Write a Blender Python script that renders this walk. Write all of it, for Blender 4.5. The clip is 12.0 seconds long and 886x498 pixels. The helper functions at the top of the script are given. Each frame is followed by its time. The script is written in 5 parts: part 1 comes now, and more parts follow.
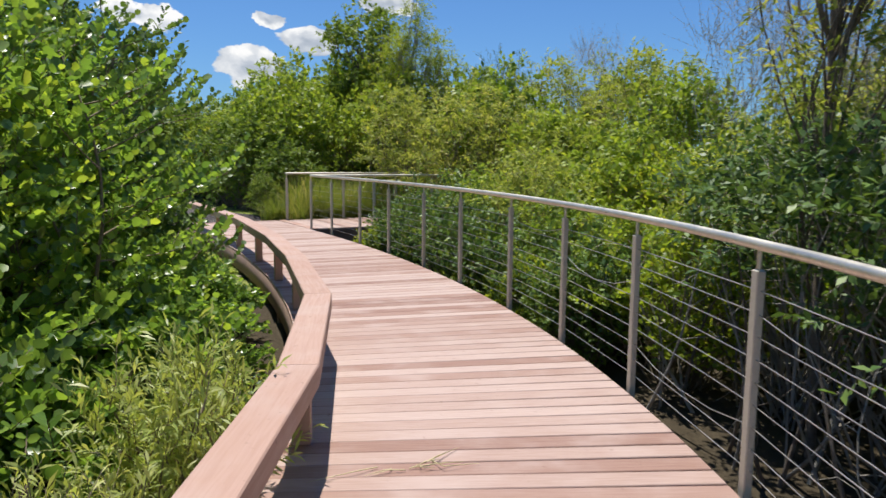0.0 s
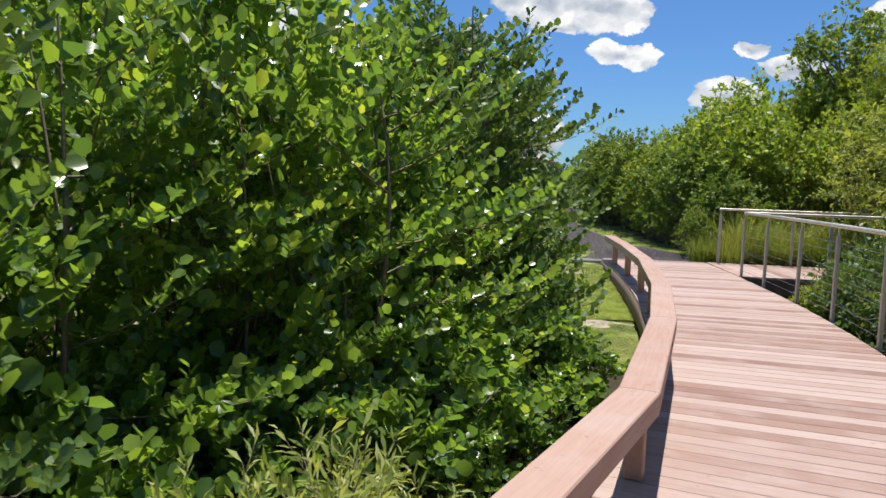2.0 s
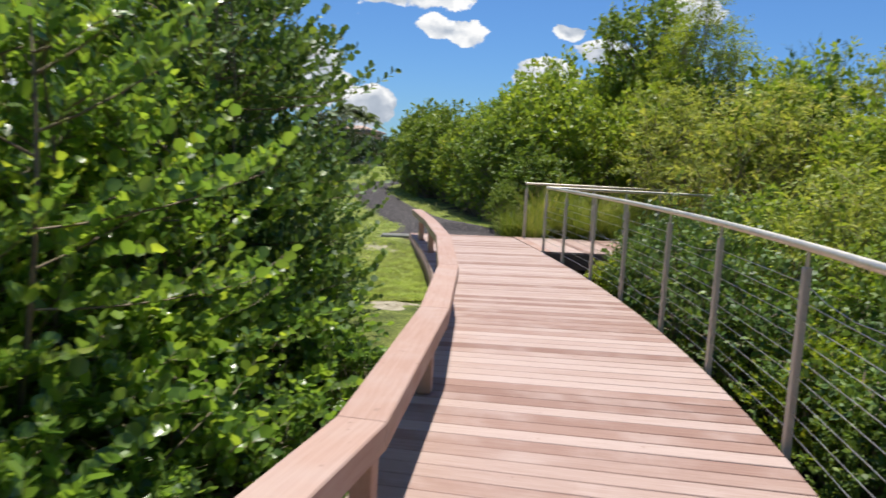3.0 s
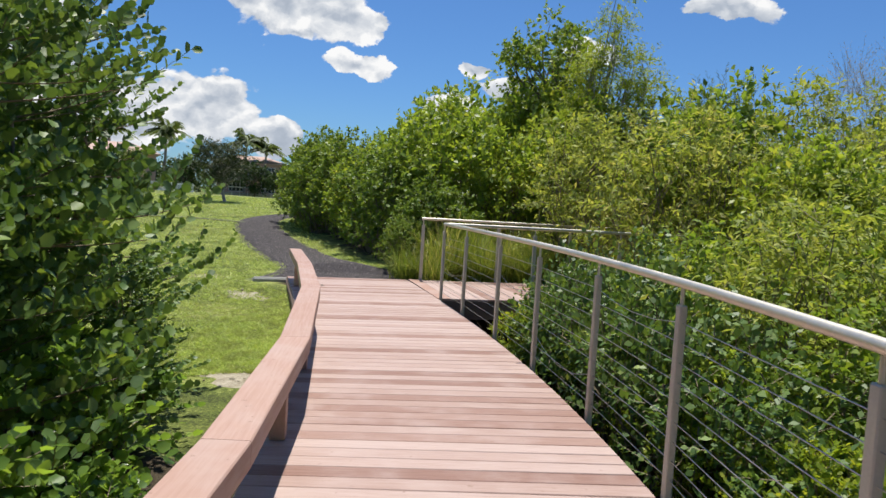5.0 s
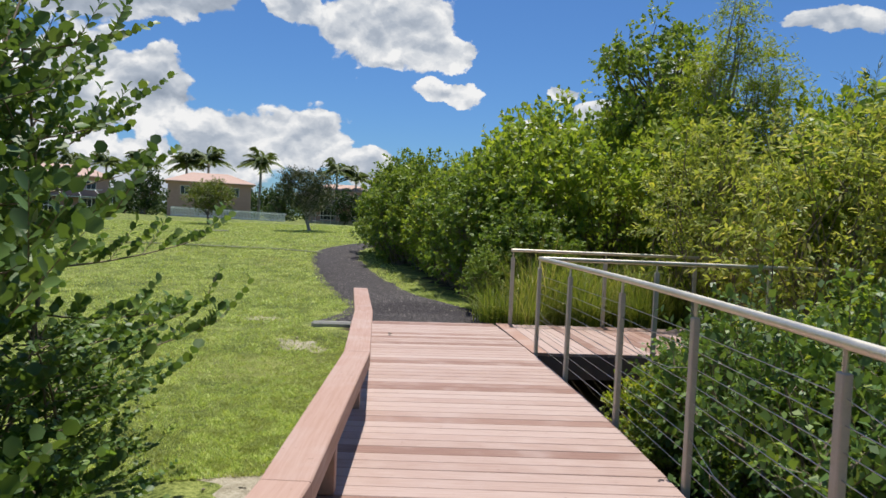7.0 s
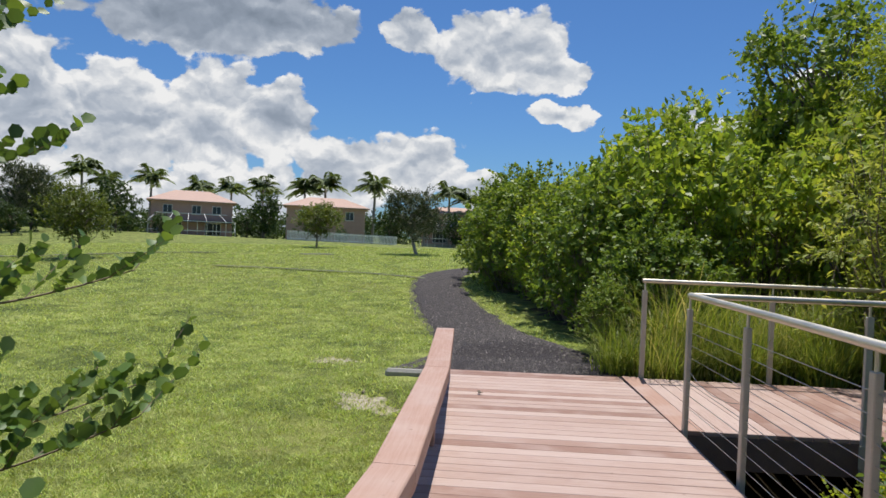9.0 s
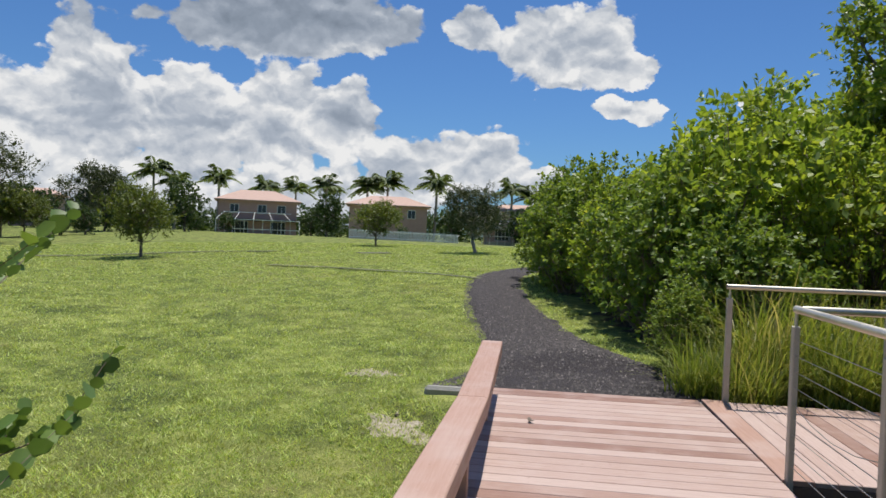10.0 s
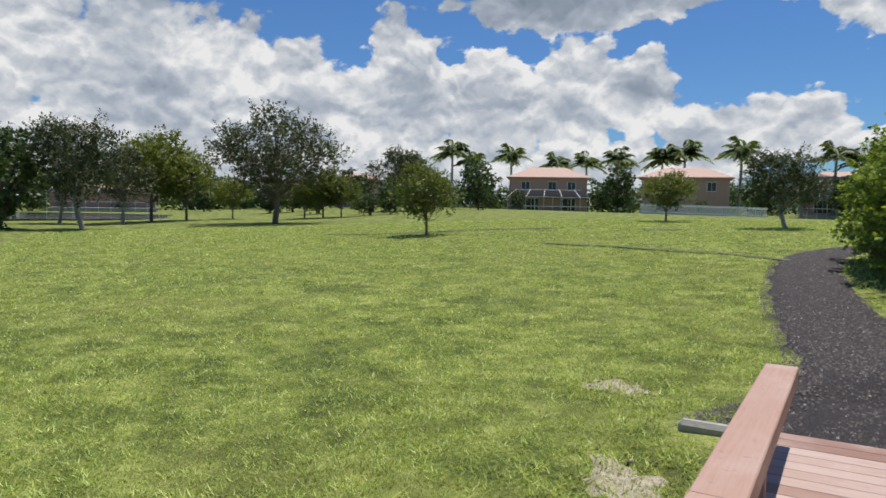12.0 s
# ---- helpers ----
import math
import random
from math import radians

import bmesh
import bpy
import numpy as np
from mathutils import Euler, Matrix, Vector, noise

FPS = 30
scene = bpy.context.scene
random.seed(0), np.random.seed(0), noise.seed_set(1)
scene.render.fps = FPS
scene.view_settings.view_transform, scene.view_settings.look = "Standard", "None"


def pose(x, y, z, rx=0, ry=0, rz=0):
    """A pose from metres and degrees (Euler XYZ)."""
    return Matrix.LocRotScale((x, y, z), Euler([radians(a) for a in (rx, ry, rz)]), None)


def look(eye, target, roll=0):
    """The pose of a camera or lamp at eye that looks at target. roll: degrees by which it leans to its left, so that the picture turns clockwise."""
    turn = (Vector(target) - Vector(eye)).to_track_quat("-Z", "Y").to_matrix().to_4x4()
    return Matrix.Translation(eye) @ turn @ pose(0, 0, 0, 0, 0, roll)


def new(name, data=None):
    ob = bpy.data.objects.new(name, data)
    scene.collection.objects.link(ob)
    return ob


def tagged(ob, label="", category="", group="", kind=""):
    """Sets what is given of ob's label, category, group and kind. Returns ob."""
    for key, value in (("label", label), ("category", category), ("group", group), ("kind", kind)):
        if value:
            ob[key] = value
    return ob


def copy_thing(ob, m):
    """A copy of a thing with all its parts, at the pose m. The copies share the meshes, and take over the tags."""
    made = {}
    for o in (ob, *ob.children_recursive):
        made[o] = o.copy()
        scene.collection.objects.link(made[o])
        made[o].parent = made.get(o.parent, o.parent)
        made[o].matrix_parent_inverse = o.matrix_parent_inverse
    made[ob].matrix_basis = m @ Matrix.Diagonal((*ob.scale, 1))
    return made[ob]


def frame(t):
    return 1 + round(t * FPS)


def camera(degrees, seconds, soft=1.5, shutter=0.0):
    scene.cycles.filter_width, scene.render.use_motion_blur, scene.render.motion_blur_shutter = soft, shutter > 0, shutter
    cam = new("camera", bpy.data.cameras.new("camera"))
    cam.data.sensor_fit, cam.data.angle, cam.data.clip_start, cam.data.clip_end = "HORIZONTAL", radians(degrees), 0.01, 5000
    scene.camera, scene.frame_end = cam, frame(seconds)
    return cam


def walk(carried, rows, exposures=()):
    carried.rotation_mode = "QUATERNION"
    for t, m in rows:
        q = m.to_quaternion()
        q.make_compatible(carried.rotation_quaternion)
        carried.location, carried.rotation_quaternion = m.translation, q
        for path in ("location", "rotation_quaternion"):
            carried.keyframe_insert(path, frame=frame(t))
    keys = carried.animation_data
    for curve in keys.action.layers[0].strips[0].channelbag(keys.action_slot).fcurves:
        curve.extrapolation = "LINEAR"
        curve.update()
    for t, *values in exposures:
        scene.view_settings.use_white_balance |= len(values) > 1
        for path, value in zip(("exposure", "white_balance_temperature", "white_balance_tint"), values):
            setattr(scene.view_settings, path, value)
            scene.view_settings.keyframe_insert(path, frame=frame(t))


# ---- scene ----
cam = camera(63.9, 12.0, 1.5, 0.2)
PATH = [
    (0, (1.087, 0.575, 1.407), (0.889, 2.55, 1.158), 0.5),
    (0.5, (1.087, 1.014, 1.413), (0.652, 2.953, 1.183), 1.8),
    (1, (1.16, 1.547, 1.386), (0.463, 3.41, 1.175), 3.7),
    (1.5, (1.122, 1.983, 1.369), (0.098, 3.689, 1.169), 3.4),
    (2, (1.184, 2.331, 1.393), (-0.144, 3.816, 1.21), 1.9),
    (2.5, (1.195, 2.71, 1.415), (-0.12, 4.201, 1.192), 2.8),
    (3, (1.109, 3.318, 1.397), (0.174, 5.069, 1.155), 3.1),
    (3.5, (1.087, 3.814, 1.39), (0.35, 5.66, 1.168), 3.7),
    (3.7, (1.05, 4.004, 1.379), (0.354, 5.869, 1.18), 3.1),
    (5.5, (0.38, 5.566, 1.423), (-0.341, 7.427, 1.294), 3.3),
    (6, (0.178, 6.054, 1.454), (-0.622, 7.88, 1.304), 1.5),
    (6.5, (-0.014, 6.548, 1.461), (-0.89, 8.343, 1.346), 2.8),
    (7, (-0.197, 7.022, 1.432), (-1.141, 8.783, 1.356), 2.6),
    (8.8, (-1.09, 8.767, 1.43), (-2.28, 10.374, 1.411), 2.5),
    (9, (-1.167, 8.96, 1.424), (-2.383, 10.548, 1.399), 2.4),
    (9.5, (-1.394, 9.4, 1.426), (-2.674, 10.936, 1.393), 2.4),
    (10, (-1.657, 9.862, 1.443), (-3.009, 11.335, 1.405), 2.2),
    (10.5, (-1.888, 10.282, 1.447), (-3.345, 11.652, 1.399), 2.2),
    (11, (-2.169, 10.654, 1.445), (-3.749, 11.879, 1.382), 1.7),
    (11.5, (-2.395, 11.019, 1.455), (-4.123, 12.022, 1.368), 1.4),
    (12, (-2.645, 11.358, 1.447), (-4.467, 12.171, 1.319), 1.0),
]
walk(cam, [(t, look(eye, target, roll)) for t, eye, target, roll in PATH], [(0.0, 0.3), (3.5, 0.32), (5.5, 0.22), (9.0, 0.08), (12.0, 0.02)])

# ---- light ----
SUN_AZ, SUN_EL = -27.0, 72.0          # degrees: azimuth from +y (minus: towards -x), elevation
sd = Vector((math.sin(radians(SUN_AZ)) * math.cos(radians(SUN_EL)), math.cos(radians(SUN_AZ)) * math.cos(radians(SUN_EL)), math.sin(radians(SUN_EL))))
sun_data = bpy.data.lights.new("sun", "SUN")
sun_data.energy, sun_data.angle, sun_data.color = 5.0, radians(0.6), (1.0, 0.95, 0.87)
sun = new("sun", sun_data)
sun.matrix_basis = look(sd * 100, (0, 0, 0))


class Nodes:
    """A small writer of node trees."""

    def __init__(self, tree):
        self.t = tree
        tree.nodes.clear()

    def n(self, kind, ins=None, **attrs):
        node = self.t.nodes.new(kind)
        for k, v in attrs.items():
            setattr(node, k, v)
        for k, v in (ins or {}).items():
            s = node.inputs[k]
            if isinstance(v, bpy.types.NodeSocket):
                self.t.links.new(v, s)
            else:
                s.default_value = v
        return node

    def math(self, op, a, b=None, c=None, clamp=False):
        ins = {0: a}
        if b is not None:
            ins[1] = b
        if c is not None:
            ins[2] = c
        return self.n("ShaderNodeMath", ins, operation=op, use_clamp=clamp).outputs[0]

    def vec(self, op, a, b=None, c=None, out=0):
        ins = {0: a}
        if b is not None:
            ins[1] = b
        if c is not None:
            ins[2] = c
        return self.n("ShaderNodeVectorMath", ins, operation=op).outputs[out]

    def ramp(self, fac, stops, smooth=False):
        node = self.n("ShaderNodeValToRGB", {0: fac})
        r = node.color_ramp
        r.interpolation = "EASE" if smooth else "LINEAR"
        while len(r.elements) < len(stops):
            r.elements.new(0.5)
        for e, (p, c) in zip(r.elements, stops):
            e.position, e.color = p, (*c, 1)
        return node.outputs[0]

    def noise(self, vec, scale, detail=4, rough=0.55, out=0, dist=0.0):
        return self.n("ShaderNodeTexNoise", {"Vector": vec, "Scale": scale, "Detail": detail, "Roughness": rough, "Distortion": dist}).outputs[out]

    def mix(self, fac, a, b, blend="MIX"):
        node = self.n("ShaderNodeMix", data_type="RGBA", blend_type=blend)
        for i, v in ((0, fac), (6, a), (7, b)):
            s = node.inputs[i]
            if isinstance(v, bpy.types.NodeSocket):
                self.t.links.new(v, s)
            else:
                s.default_value = (*v, 1) if i and len(v) == 3 else v
        return node.outputs[2]

    def range(self, v, a, b, c=0.0, d=1.0, smooth=True):
        return self.n("ShaderNodeMapRange", {0: v, 1: a, 2: b, 3: c, 4: d}, interpolation_type="SMOOTHSTEP" if smooth else "LINEAR").outputs[0]


def sky_world():
    world = bpy.data.worlds.new("sky")
    scene.world = world
    world.use_nodes = True
    k = Nodes(world.node_tree)
    sky = k.n("ShaderNodeTexSky", sky_type="NISHITA", sun_disc=False, sun_elevation=radians(SUN_EL), sun_rotation=radians(SUN_AZ), air_density=1.0, dust_density=0.4, ozone_density=2.2)
    tc = k.n("ShaderNodeTexCoord").outputs["Generated"]
    xyz = k.n("ShaderNodeSeparateXYZ", {0: tc})
    az = k.math("MULTIPLY", k.math("ARCTAN2", xyz.outputs[0], xyz.outputs[1]), 57.2958)
    el = k.math("MULTIPLY", k.math("ARCSINE", xyz.outputs[2]), 57.2958)
    p = k.n("ShaderNodeCombineXYZ", {0: az, 1: el, 2: 0.0}).outputs[0]
    warp = k.noise(k.vec("MULTIPLY", p, (0.13, 0.17, 1.0)), 1.0, 6, 0.62, out=1)
    q = k.vec("ADD", p, k.vec("MULTIPLY", k.vec("SUBTRACT", warp, (0.5, 0.5, 0.5)), (5.5, 4.0, 0.0)))
    # cumulus: centre azimuth and elevation, half width and half height, in degrees
    clouds = [(-33.5, 15.0, 5.4, 3.4), (-29.5, 13.4, 3.6, 1.5), (-41, 16.4, 2.2, 1.8), (-28.2, 10.3, 3.2, 0.9), (-55, 15.6, 10.5, 2.3), (-58, 18.5, 9, 2.6),
              (-51, 8.2, 3.4, 3.4), (-56, 8.0, 4.2, 4.4), (-62, 7.4, 4.6, 4.4), (-69, 8.0, 4.4, 6.4), (-77, 7.0, 6.0, 5.0), (-88, 8.5, 9.0, 6.6), (-101, 10.0, 10.0, 8.0),
              (-40, 6.0, 4.0, 2.9), (-45.8, 5.0, 3.6, 3.0), (-34.0, 4.4, 2.2, 1.6), (-18.6, 10.2, 1.5, 0.75), (-16.0, 8.6, 2.0, 1.0), (-20.8, 6.8, 2.4, 1.4), (-10.2, 12.2, 2.4, 1.3), (-0.4, 15.0, 3.2, 1.1), (-56, 1.5, 12, 3.6), (-76, 2.0, 16, 4.4), (-100, 3.0, 16, 5.0), (-120, 10, 12, 6), (150, 14, 16, 5), (60, 18, 14, 4), (95, 10, 12, 5)]
    field = None
    for a, e, w, h in clouds:
        d = k.vec("LENGTH", k.vec("MULTIPLY", k.vec("SUBTRACT", q, (a, e, 0)), (1 / w, 1 / h, 0)), out=1)
        d = k.math("SUBTRACT", 1.0, d)
        field = d if field is None else k.math("SMOOTH_MAX", field, d, 0.12)
    billow = k.noise(k.vec("MULTIPLY", p, (0.29, 0.38, 1.0)), 1.0, 9, 0.54)
    # round heads of the cumulus, and the same a little higher up for the light that comes from above
    puffs = []
    for lift in (0.0, 0.30):
        at = k.vec("ADD", k.vec("MULTIPLY", q, (0.40, 0.50, 0.0)), (0.08, lift, 0.0))
        puffs.append(k.n("ShaderNodeTexVoronoi", {0: at, 2: 1.0, 3: 3.0, 4: 0.45, 6: 0.3}, feature="SMOOTH_F1", normalize=True).outputs[0])
    shape = k.math("ADD", field, k.math("MULTIPLY", k.math("SUBTRACT", billow, 0.5), 0.85))
    shape = k.math("ADD", shape, k.math("MULTIPLY", k.math("SUBTRACT", 0.33, puffs[0]), 1.1))
    cover = k.range(shape, -0.02, 0.10)
    # light on the cloud: bright rims and tops, grey thick middles and flat undersides
    lit = k.noise(k.vec("ADD", k.vec("MULTIPLY", p, (0.29, 0.38, 1.0)), (0.10, 0.46, 0)), 1.0, 7, 0.54)
    thick = k.range(shape, 0.3, 1.3)
    relief = k.math("ADD", k.math("MULTIPLY", k.math("SUBTRACT", billow, lit), 0.65), k.math("MULTIPLY", k.math("SUBTRACT", puffs[1], puffs[0]), 1.5))
    broad = k.noise(k.vec("MULTIPLY", p, (0.085, 0.16, 1.0)), 1.0, 3, 0.5)
    shade = k.math("ADD", relief, k.math("SUBTRACT", 0.84, k.math("MULTIPLY", thick, 0.30)))
    shade = k.math("ADD", shade, k.math("MULTIPLY", k.math("SUBTRACT", broad, 0.52), 0.8))
    high = k.range(el, 11.5, 17.0)
    west = k.range(az, -38.0, -54.0)
    shade = k.math("SUBTRACT", shade, k.math("MULTIPLY", k.math("MULTIPLY", high, west), 0.46), clamp=True)
    ccol = k.ramp(shade, [(0.0, (0.27, 0.33, 0.42)), (0.35, (0.40, 0.47, 0.58)), (0.62, (0.58, 0.65, 0.76)), (0.84, (0.90, 0.94, 1.0)), (1.0, (1.22, 1.22, 1.22))])
    blue = k.mix(1.0, sky.outputs[0], (0.50, 0.80, 1.18), "MULTIPLY")
    bg1 = k.n("ShaderNodeBackground", {0: blue, 1: SKY})
    bg2 = k.n("ShaderNodeBackground", {0: ccol, 1: CLOUD})
    mix = k.n("ShaderNodeMixShader", {0: cover, 1: bg1.outputs[0], 2: bg2.outputs[0]})
    k.n("ShaderNodeOutputWorld", {0: mix.outputs[0]})


SKY, CLOUD = 0.078, 0.66
sky_world()


# ---- materials ----
def material(name):
    m = bpy.data.materials.new(name)
    m.use_nodes = True
    return m, Nodes(m.node_tree)


def finish(k, shader):
    k.n("ShaderNodeOutputMaterial", {0: shader})


def principled(k, col, rough, metal=0.0, height=None, strength=0.3, distance=0.01, spec=0.5):
    ins = {"Base Color": col, "Roughness": rough, "Metallic": metal, "Specular IOR Level": spec}
    if height is not None:
        ins["Normal"] = k.n("ShaderNodeBump", {"Height": height, "Strength": strength, "Distance": distance}).outputs[0]
    return k.n("ShaderNodeBsdfPrincipled", ins).outputs[0]


def leaf_material(name, stops, rough=0.4, glow=0.4, spec=0.4, tint=(0.16, 0.20, 0.035), patch=3.0, most=0.35):
    """A leaf: colour varied from leaf to leaf, light shining through."""
    m, k = material(name)
    r = k.n("ShaderNodeNewGeometry").outputs["Random Per Island"]
    obj = k.n("ShaderNodeObjectInfo").outputs["Random"]
    f = k.math("ADD", k.math("MULTIPLY", r, 0.74), k.math("MULTIPLY", obj, 0.26))
    col = k.ramp(f, stops)
    pos = k.n("ShaderNodeTexCoord").outputs["Object"]
    blot = k.noise(pos, patch, 4)
    col = k.mix(k.range(blot, 0.47, 0.62, 0.0, most), col, tint, "MIX")
    fine = k.noise(pos, 60.0, 2)
    p = principled(k, col, rough, height=fine, strength=0.15, distance=0.004, spec=spec)
    bright = k.mix(1.0, col, (1.5, 1.4, 0.75), "MULTIPLY")
    tr = k.n("ShaderNodeBsdfTranslucent", {0: bright}).outputs[0]
    mix = k.n("ShaderNodeMixShader", {0: glow, 1: p, 2: tr}).outputs[0]
    finish(k, mix)
    return m


def plain_material(name, a, b, scale=8.0, rough=0.7, bump=0.2, metal=0.0, fine=80.0, spec=0.4, dist=0.004):
    """Two colours mottled at a broad and a fine scale."""
    m, k = material(name)
    pos = k.n("ShaderNodeTexCoord").outputs["Object"]
    n1, n2 = k.noise(pos, scale, 5), k.noise(pos, fine, 3)
    f = k.math("ADD", k.math("MULTIPLY", n1, 0.65), k.math("MULTIPLY", n2, 0.35))
    col = k.ramp(f, [(0.32, a), (0.68, b)])
    r = k.range(n1, 0.3, 0.7, rough * 0.85, min(1.0, rough * 1.12))
    finish(k, principled(k, col, r, metal, n2, bump, dist, spec))
    return m


def timber_material(name, along, stops, grain=0.5):
    """Weathered hardwood: each board its own tone, with grain along it, scuffs and pale dust."""
    m, k = material(name)
    pos = k.n("ShaderNodeTexCoord").outputs["Object"]
    obj = k.n("ShaderNodeObjectInfo").outputs["Random"]
    sh = k.n("ShaderNodeCombineXYZ", {0: k.math("MULTIPLY", obj, 37.0), 1: k.math("MULTIPLY", obj, 91.0), 2: 0.0}).outputs[0]
    p = k.vec("ADD", pos, sh)
    g = k.noise(k.vec("MULTIPLY", p, along), 1.0, 6, 0.62, dist=0.4)
    broad = k.noise(p, 2.2, 4)
    base = k.ramp(obj, stops)
    col = k.mix(k.range(g, 0.35, 0.72, 0.0, grain), base, k.mix(1.0, base, (0.70, 0.62, 0.58), "MULTIPLY"))
    col = k.mix(k.range(broad, 0.42, 0.72, 0.0, 0.5), col, (0.50, 0.39, 0.35))
    spots = k.noise(p, 26.0, 2, 0.4)
    col = k.mix(k.range(spots, 0.70, 0.76, 0.0, 0.5), col, (0.22, 0.13, 0.10))
    finish(k, principled(k, col, k.range(g, 0.2, 0.8, 0.5, 0.78), height=g, strength=0.35, distance=0.003, spec=0.35))
    return m


M_BOARD = timber_material("deck_timber", (4.0, 90.0, 30.0), [(0.0, (0.27, 0.155, 0.12)), (0.2, (0.345, 0.215, 0.172)), (0.26, (0.41, 0.285, 0.24)), (0.65, (0.46, 0.335, 0.29)), (1.0, (0.52, 0.40, 0.355))])
M_CAP = timber_material("cap_timber", (60.0, 3.0, 30.0), [(0.0, (0.40, 0.245, 0.19)), (1.0, (0.46, 0.30, 0.24))], 0.25)
# timber of beams, joists and piles, with their shade put into the colour
M_SHADED_WOOD = plain_material("shaded_timber", (0.13, 0.085, 0.065), (0.22, 0.15, 0.115), 5, 0.8)
M_POST = plain_material("brushed_post", (0.43, 0.395, 0.31), (0.55, 0.51, 0.41), 6, 0.5, 0.1, 0.0)
M_STEEL = plain_material("stainless_rail", (0.60, 0.55, 0.45), (0.72, 0.67, 0.56), 4, 0.46, 0.05, 0.85)
M_CABLE = plain_material("cable_steel", (0.40, 0.39, 0.36), (0.52, 0.50, 0.46), 9, 0.4, 0.1, 0.9)
M_CONCRETE = plain_material("concrete", (0.24, 0.23, 0.21), (0.46, 0.45, 0.41), 5, 0.9, 0.6)
M_BARK = plain_material("bark", (0.10, 0.075, 0.055), (0.24, 0.20, 0.16), 14, 0.9, 0.8, dist=0.01)
M_PALEBARK = plain_material("grey_bark", (0.26, 0.235, 0.20), (0.42, 0.39, 0.34), 14, 0.9, 0.6, dist=0.01)
M_TWIG = plain_material("twig_bark", (0.16, 0.12, 0.08), (0.27, 0.22, 0.15), 20, 0.85, 0.3)
M_GRAVEL = plain_material("dark_gravel", (0.026, 0.023, 0.026), (0.085, 0.075, 0.078), 38, 0.9, 1.0, fine=140, dist=0.02, spec=0.2)
M_STRAW = plain_material("straw", (0.5, 0.42, 0.22), (0.66, 0.58, 0.36), 30, 0.8)
M_SAND = plain_material("limestone_sand", (0.20, 0.17, 0.10), (0.56, 0.50, 0.39), 16, 0.95, 0.8, dist=0.02)

G_COCO = leaf_material("cocoplum_leaf", [(0, (0.075, 0.153, 0.039)), (0.45, (0.154, 0.273, 0.055)), (0.8, (0.268, 0.416, 0.064)), (1, (0.494, 0.581, 0.074))], 0.3, 0.5, 0.6, (0.15, 0.19, 0.05))
# darker copy of the cocoplum leaf: backlit shade put into colour and glow
G_COCO_SHADED = leaf_material("shaded_cocoplum_leaf", [(0, (0.063, 0.123, 0.039)), (0.55, (0.119, 0.210, 0.051)), (0.9, (0.210, 0.312, 0.063)), (1, (0.588, 0.638, 0.075))], 0.48, 0.28, 0.32, (0.09, 0.13, 0.04))
G_SHRUB = leaf_material("shrub_leaf", [(0, (0.110, 0.190, 0.031)), (0.5, (0.229, 0.332, 0.046)), (0.9, (0.369, 0.447, 0.064)), (1, (0.590, 0.543, 0.113))], 0.45, 0.45, 0.35)
G_BRIGHT = leaf_material("bright_leaf", [(0, (0.154, 0.240, 0.026)), (0.6, (0.275, 0.370, 0.036)), (1, (0.506, 0.500, 0.065))], 0.42, 0.48, 0.4)
G_DRY = leaf_material("dry_leaf", [(0, (0.175, 0.238, 0.047)), (0.5, (0.299, 0.369, 0.070)), (0.85, (0.451, 0.478, 0.125)), (1, (0.626, 0.532, 0.265))], 0.6, 0.42, 0.25, (0.21, 0.26, 0.06))
G_CYPRESS = leaf_material("cypress_leaf", [(0, (0.188, 0.276, 0.030)), (0.6, (0.312, 0.391, 0.048)), (1, (0.450, 0.483, 0.090))], 0.5, 0.48, 0.3)
G_DARK = leaf_material("dark_leaf", [(0, (0.098, 0.170, 0.034)), (0.6, (0.195, 0.290, 0.047)), (1, (0.338, 0.401, 0.078))], 0.5, 0.38, 0.3, (0.12, 0.155, 0.03))
G_OLIVE = leaf_material("olive_leaf", [(0.0, (0.04, 0.055, 0.024)), (0.6, (0.075, 0.095, 0.04)), (1.0, (0.13, 0.155, 0.07))], 0.5, 0.22, 0.4, (0.07, 0.10, 0.045))
G_FAR = leaf_material("garden_leaf", [(0.0, (0.022, 0.05, 0.014)), (0.6, (0.05, 0.09, 0.024)), (1.0, (0.10, 0.14, 0.04))], 0.5, 0.25, 0.3, (0.08, 0.11, 0.035), 0.7)
G_GREY = leaf_material("grey_leaf", [(0.0, (0.232, 0.210, 0.145)), (0.7, (0.377, 0.334, 0.246)), (1.0, (0.493, 0.392, 0.290))], 0.7, 0.2)
G_BLADE = leaf_material("reed_blade", [(0.0, (0.11, 0.175, 0.03)), (0.5, (0.21, 0.275, 0.045)), (0.8, (0.36, 0.37, 0.09)), (1.0, (0.60, 0.50, 0.28))], 0.5, 0.36, 0.4, (0.25, 0.29, 0.06))
G_YOUNG = leaf_material("young_tree_leaf", [(0.0, (0.07, 0.10, 0.02)), (0.6, (0.13, 0.17, 0.03)), (1.0, (0.22, 0.25, 0.05))], 0.5, 0.35)
G_SPRIG = leaf_material("sprig_leaf", [(0.0, (0.24, 0.32, 0.07)), (0.6, (0.40, 0.46, 0.13)), (1.0, (0.55, 0.56, 0.24))], 0.45, 0.4, 0.4, (0.36, 0.40, 0.12))
G_PALM = leaf_material("palm_leaf", [(0.0, (0.058, 0.102, 0.029)), (1.0, (0.160, 0.217, 0.072))], 0.4, 0.3)
G_LAWN = leaf_material("lawn_blade", [(0, (0.078, 0.138, 0.034)), (0.3, (0.314, 0.429, 0.103)), (0.75, (0.605, 0.693, 0.230)), (1, (0.762, 0.770, 0.391))], 0.6, 0.3, 0.2, (0.22, 0.24, 0.09), 5.0, 0.55)


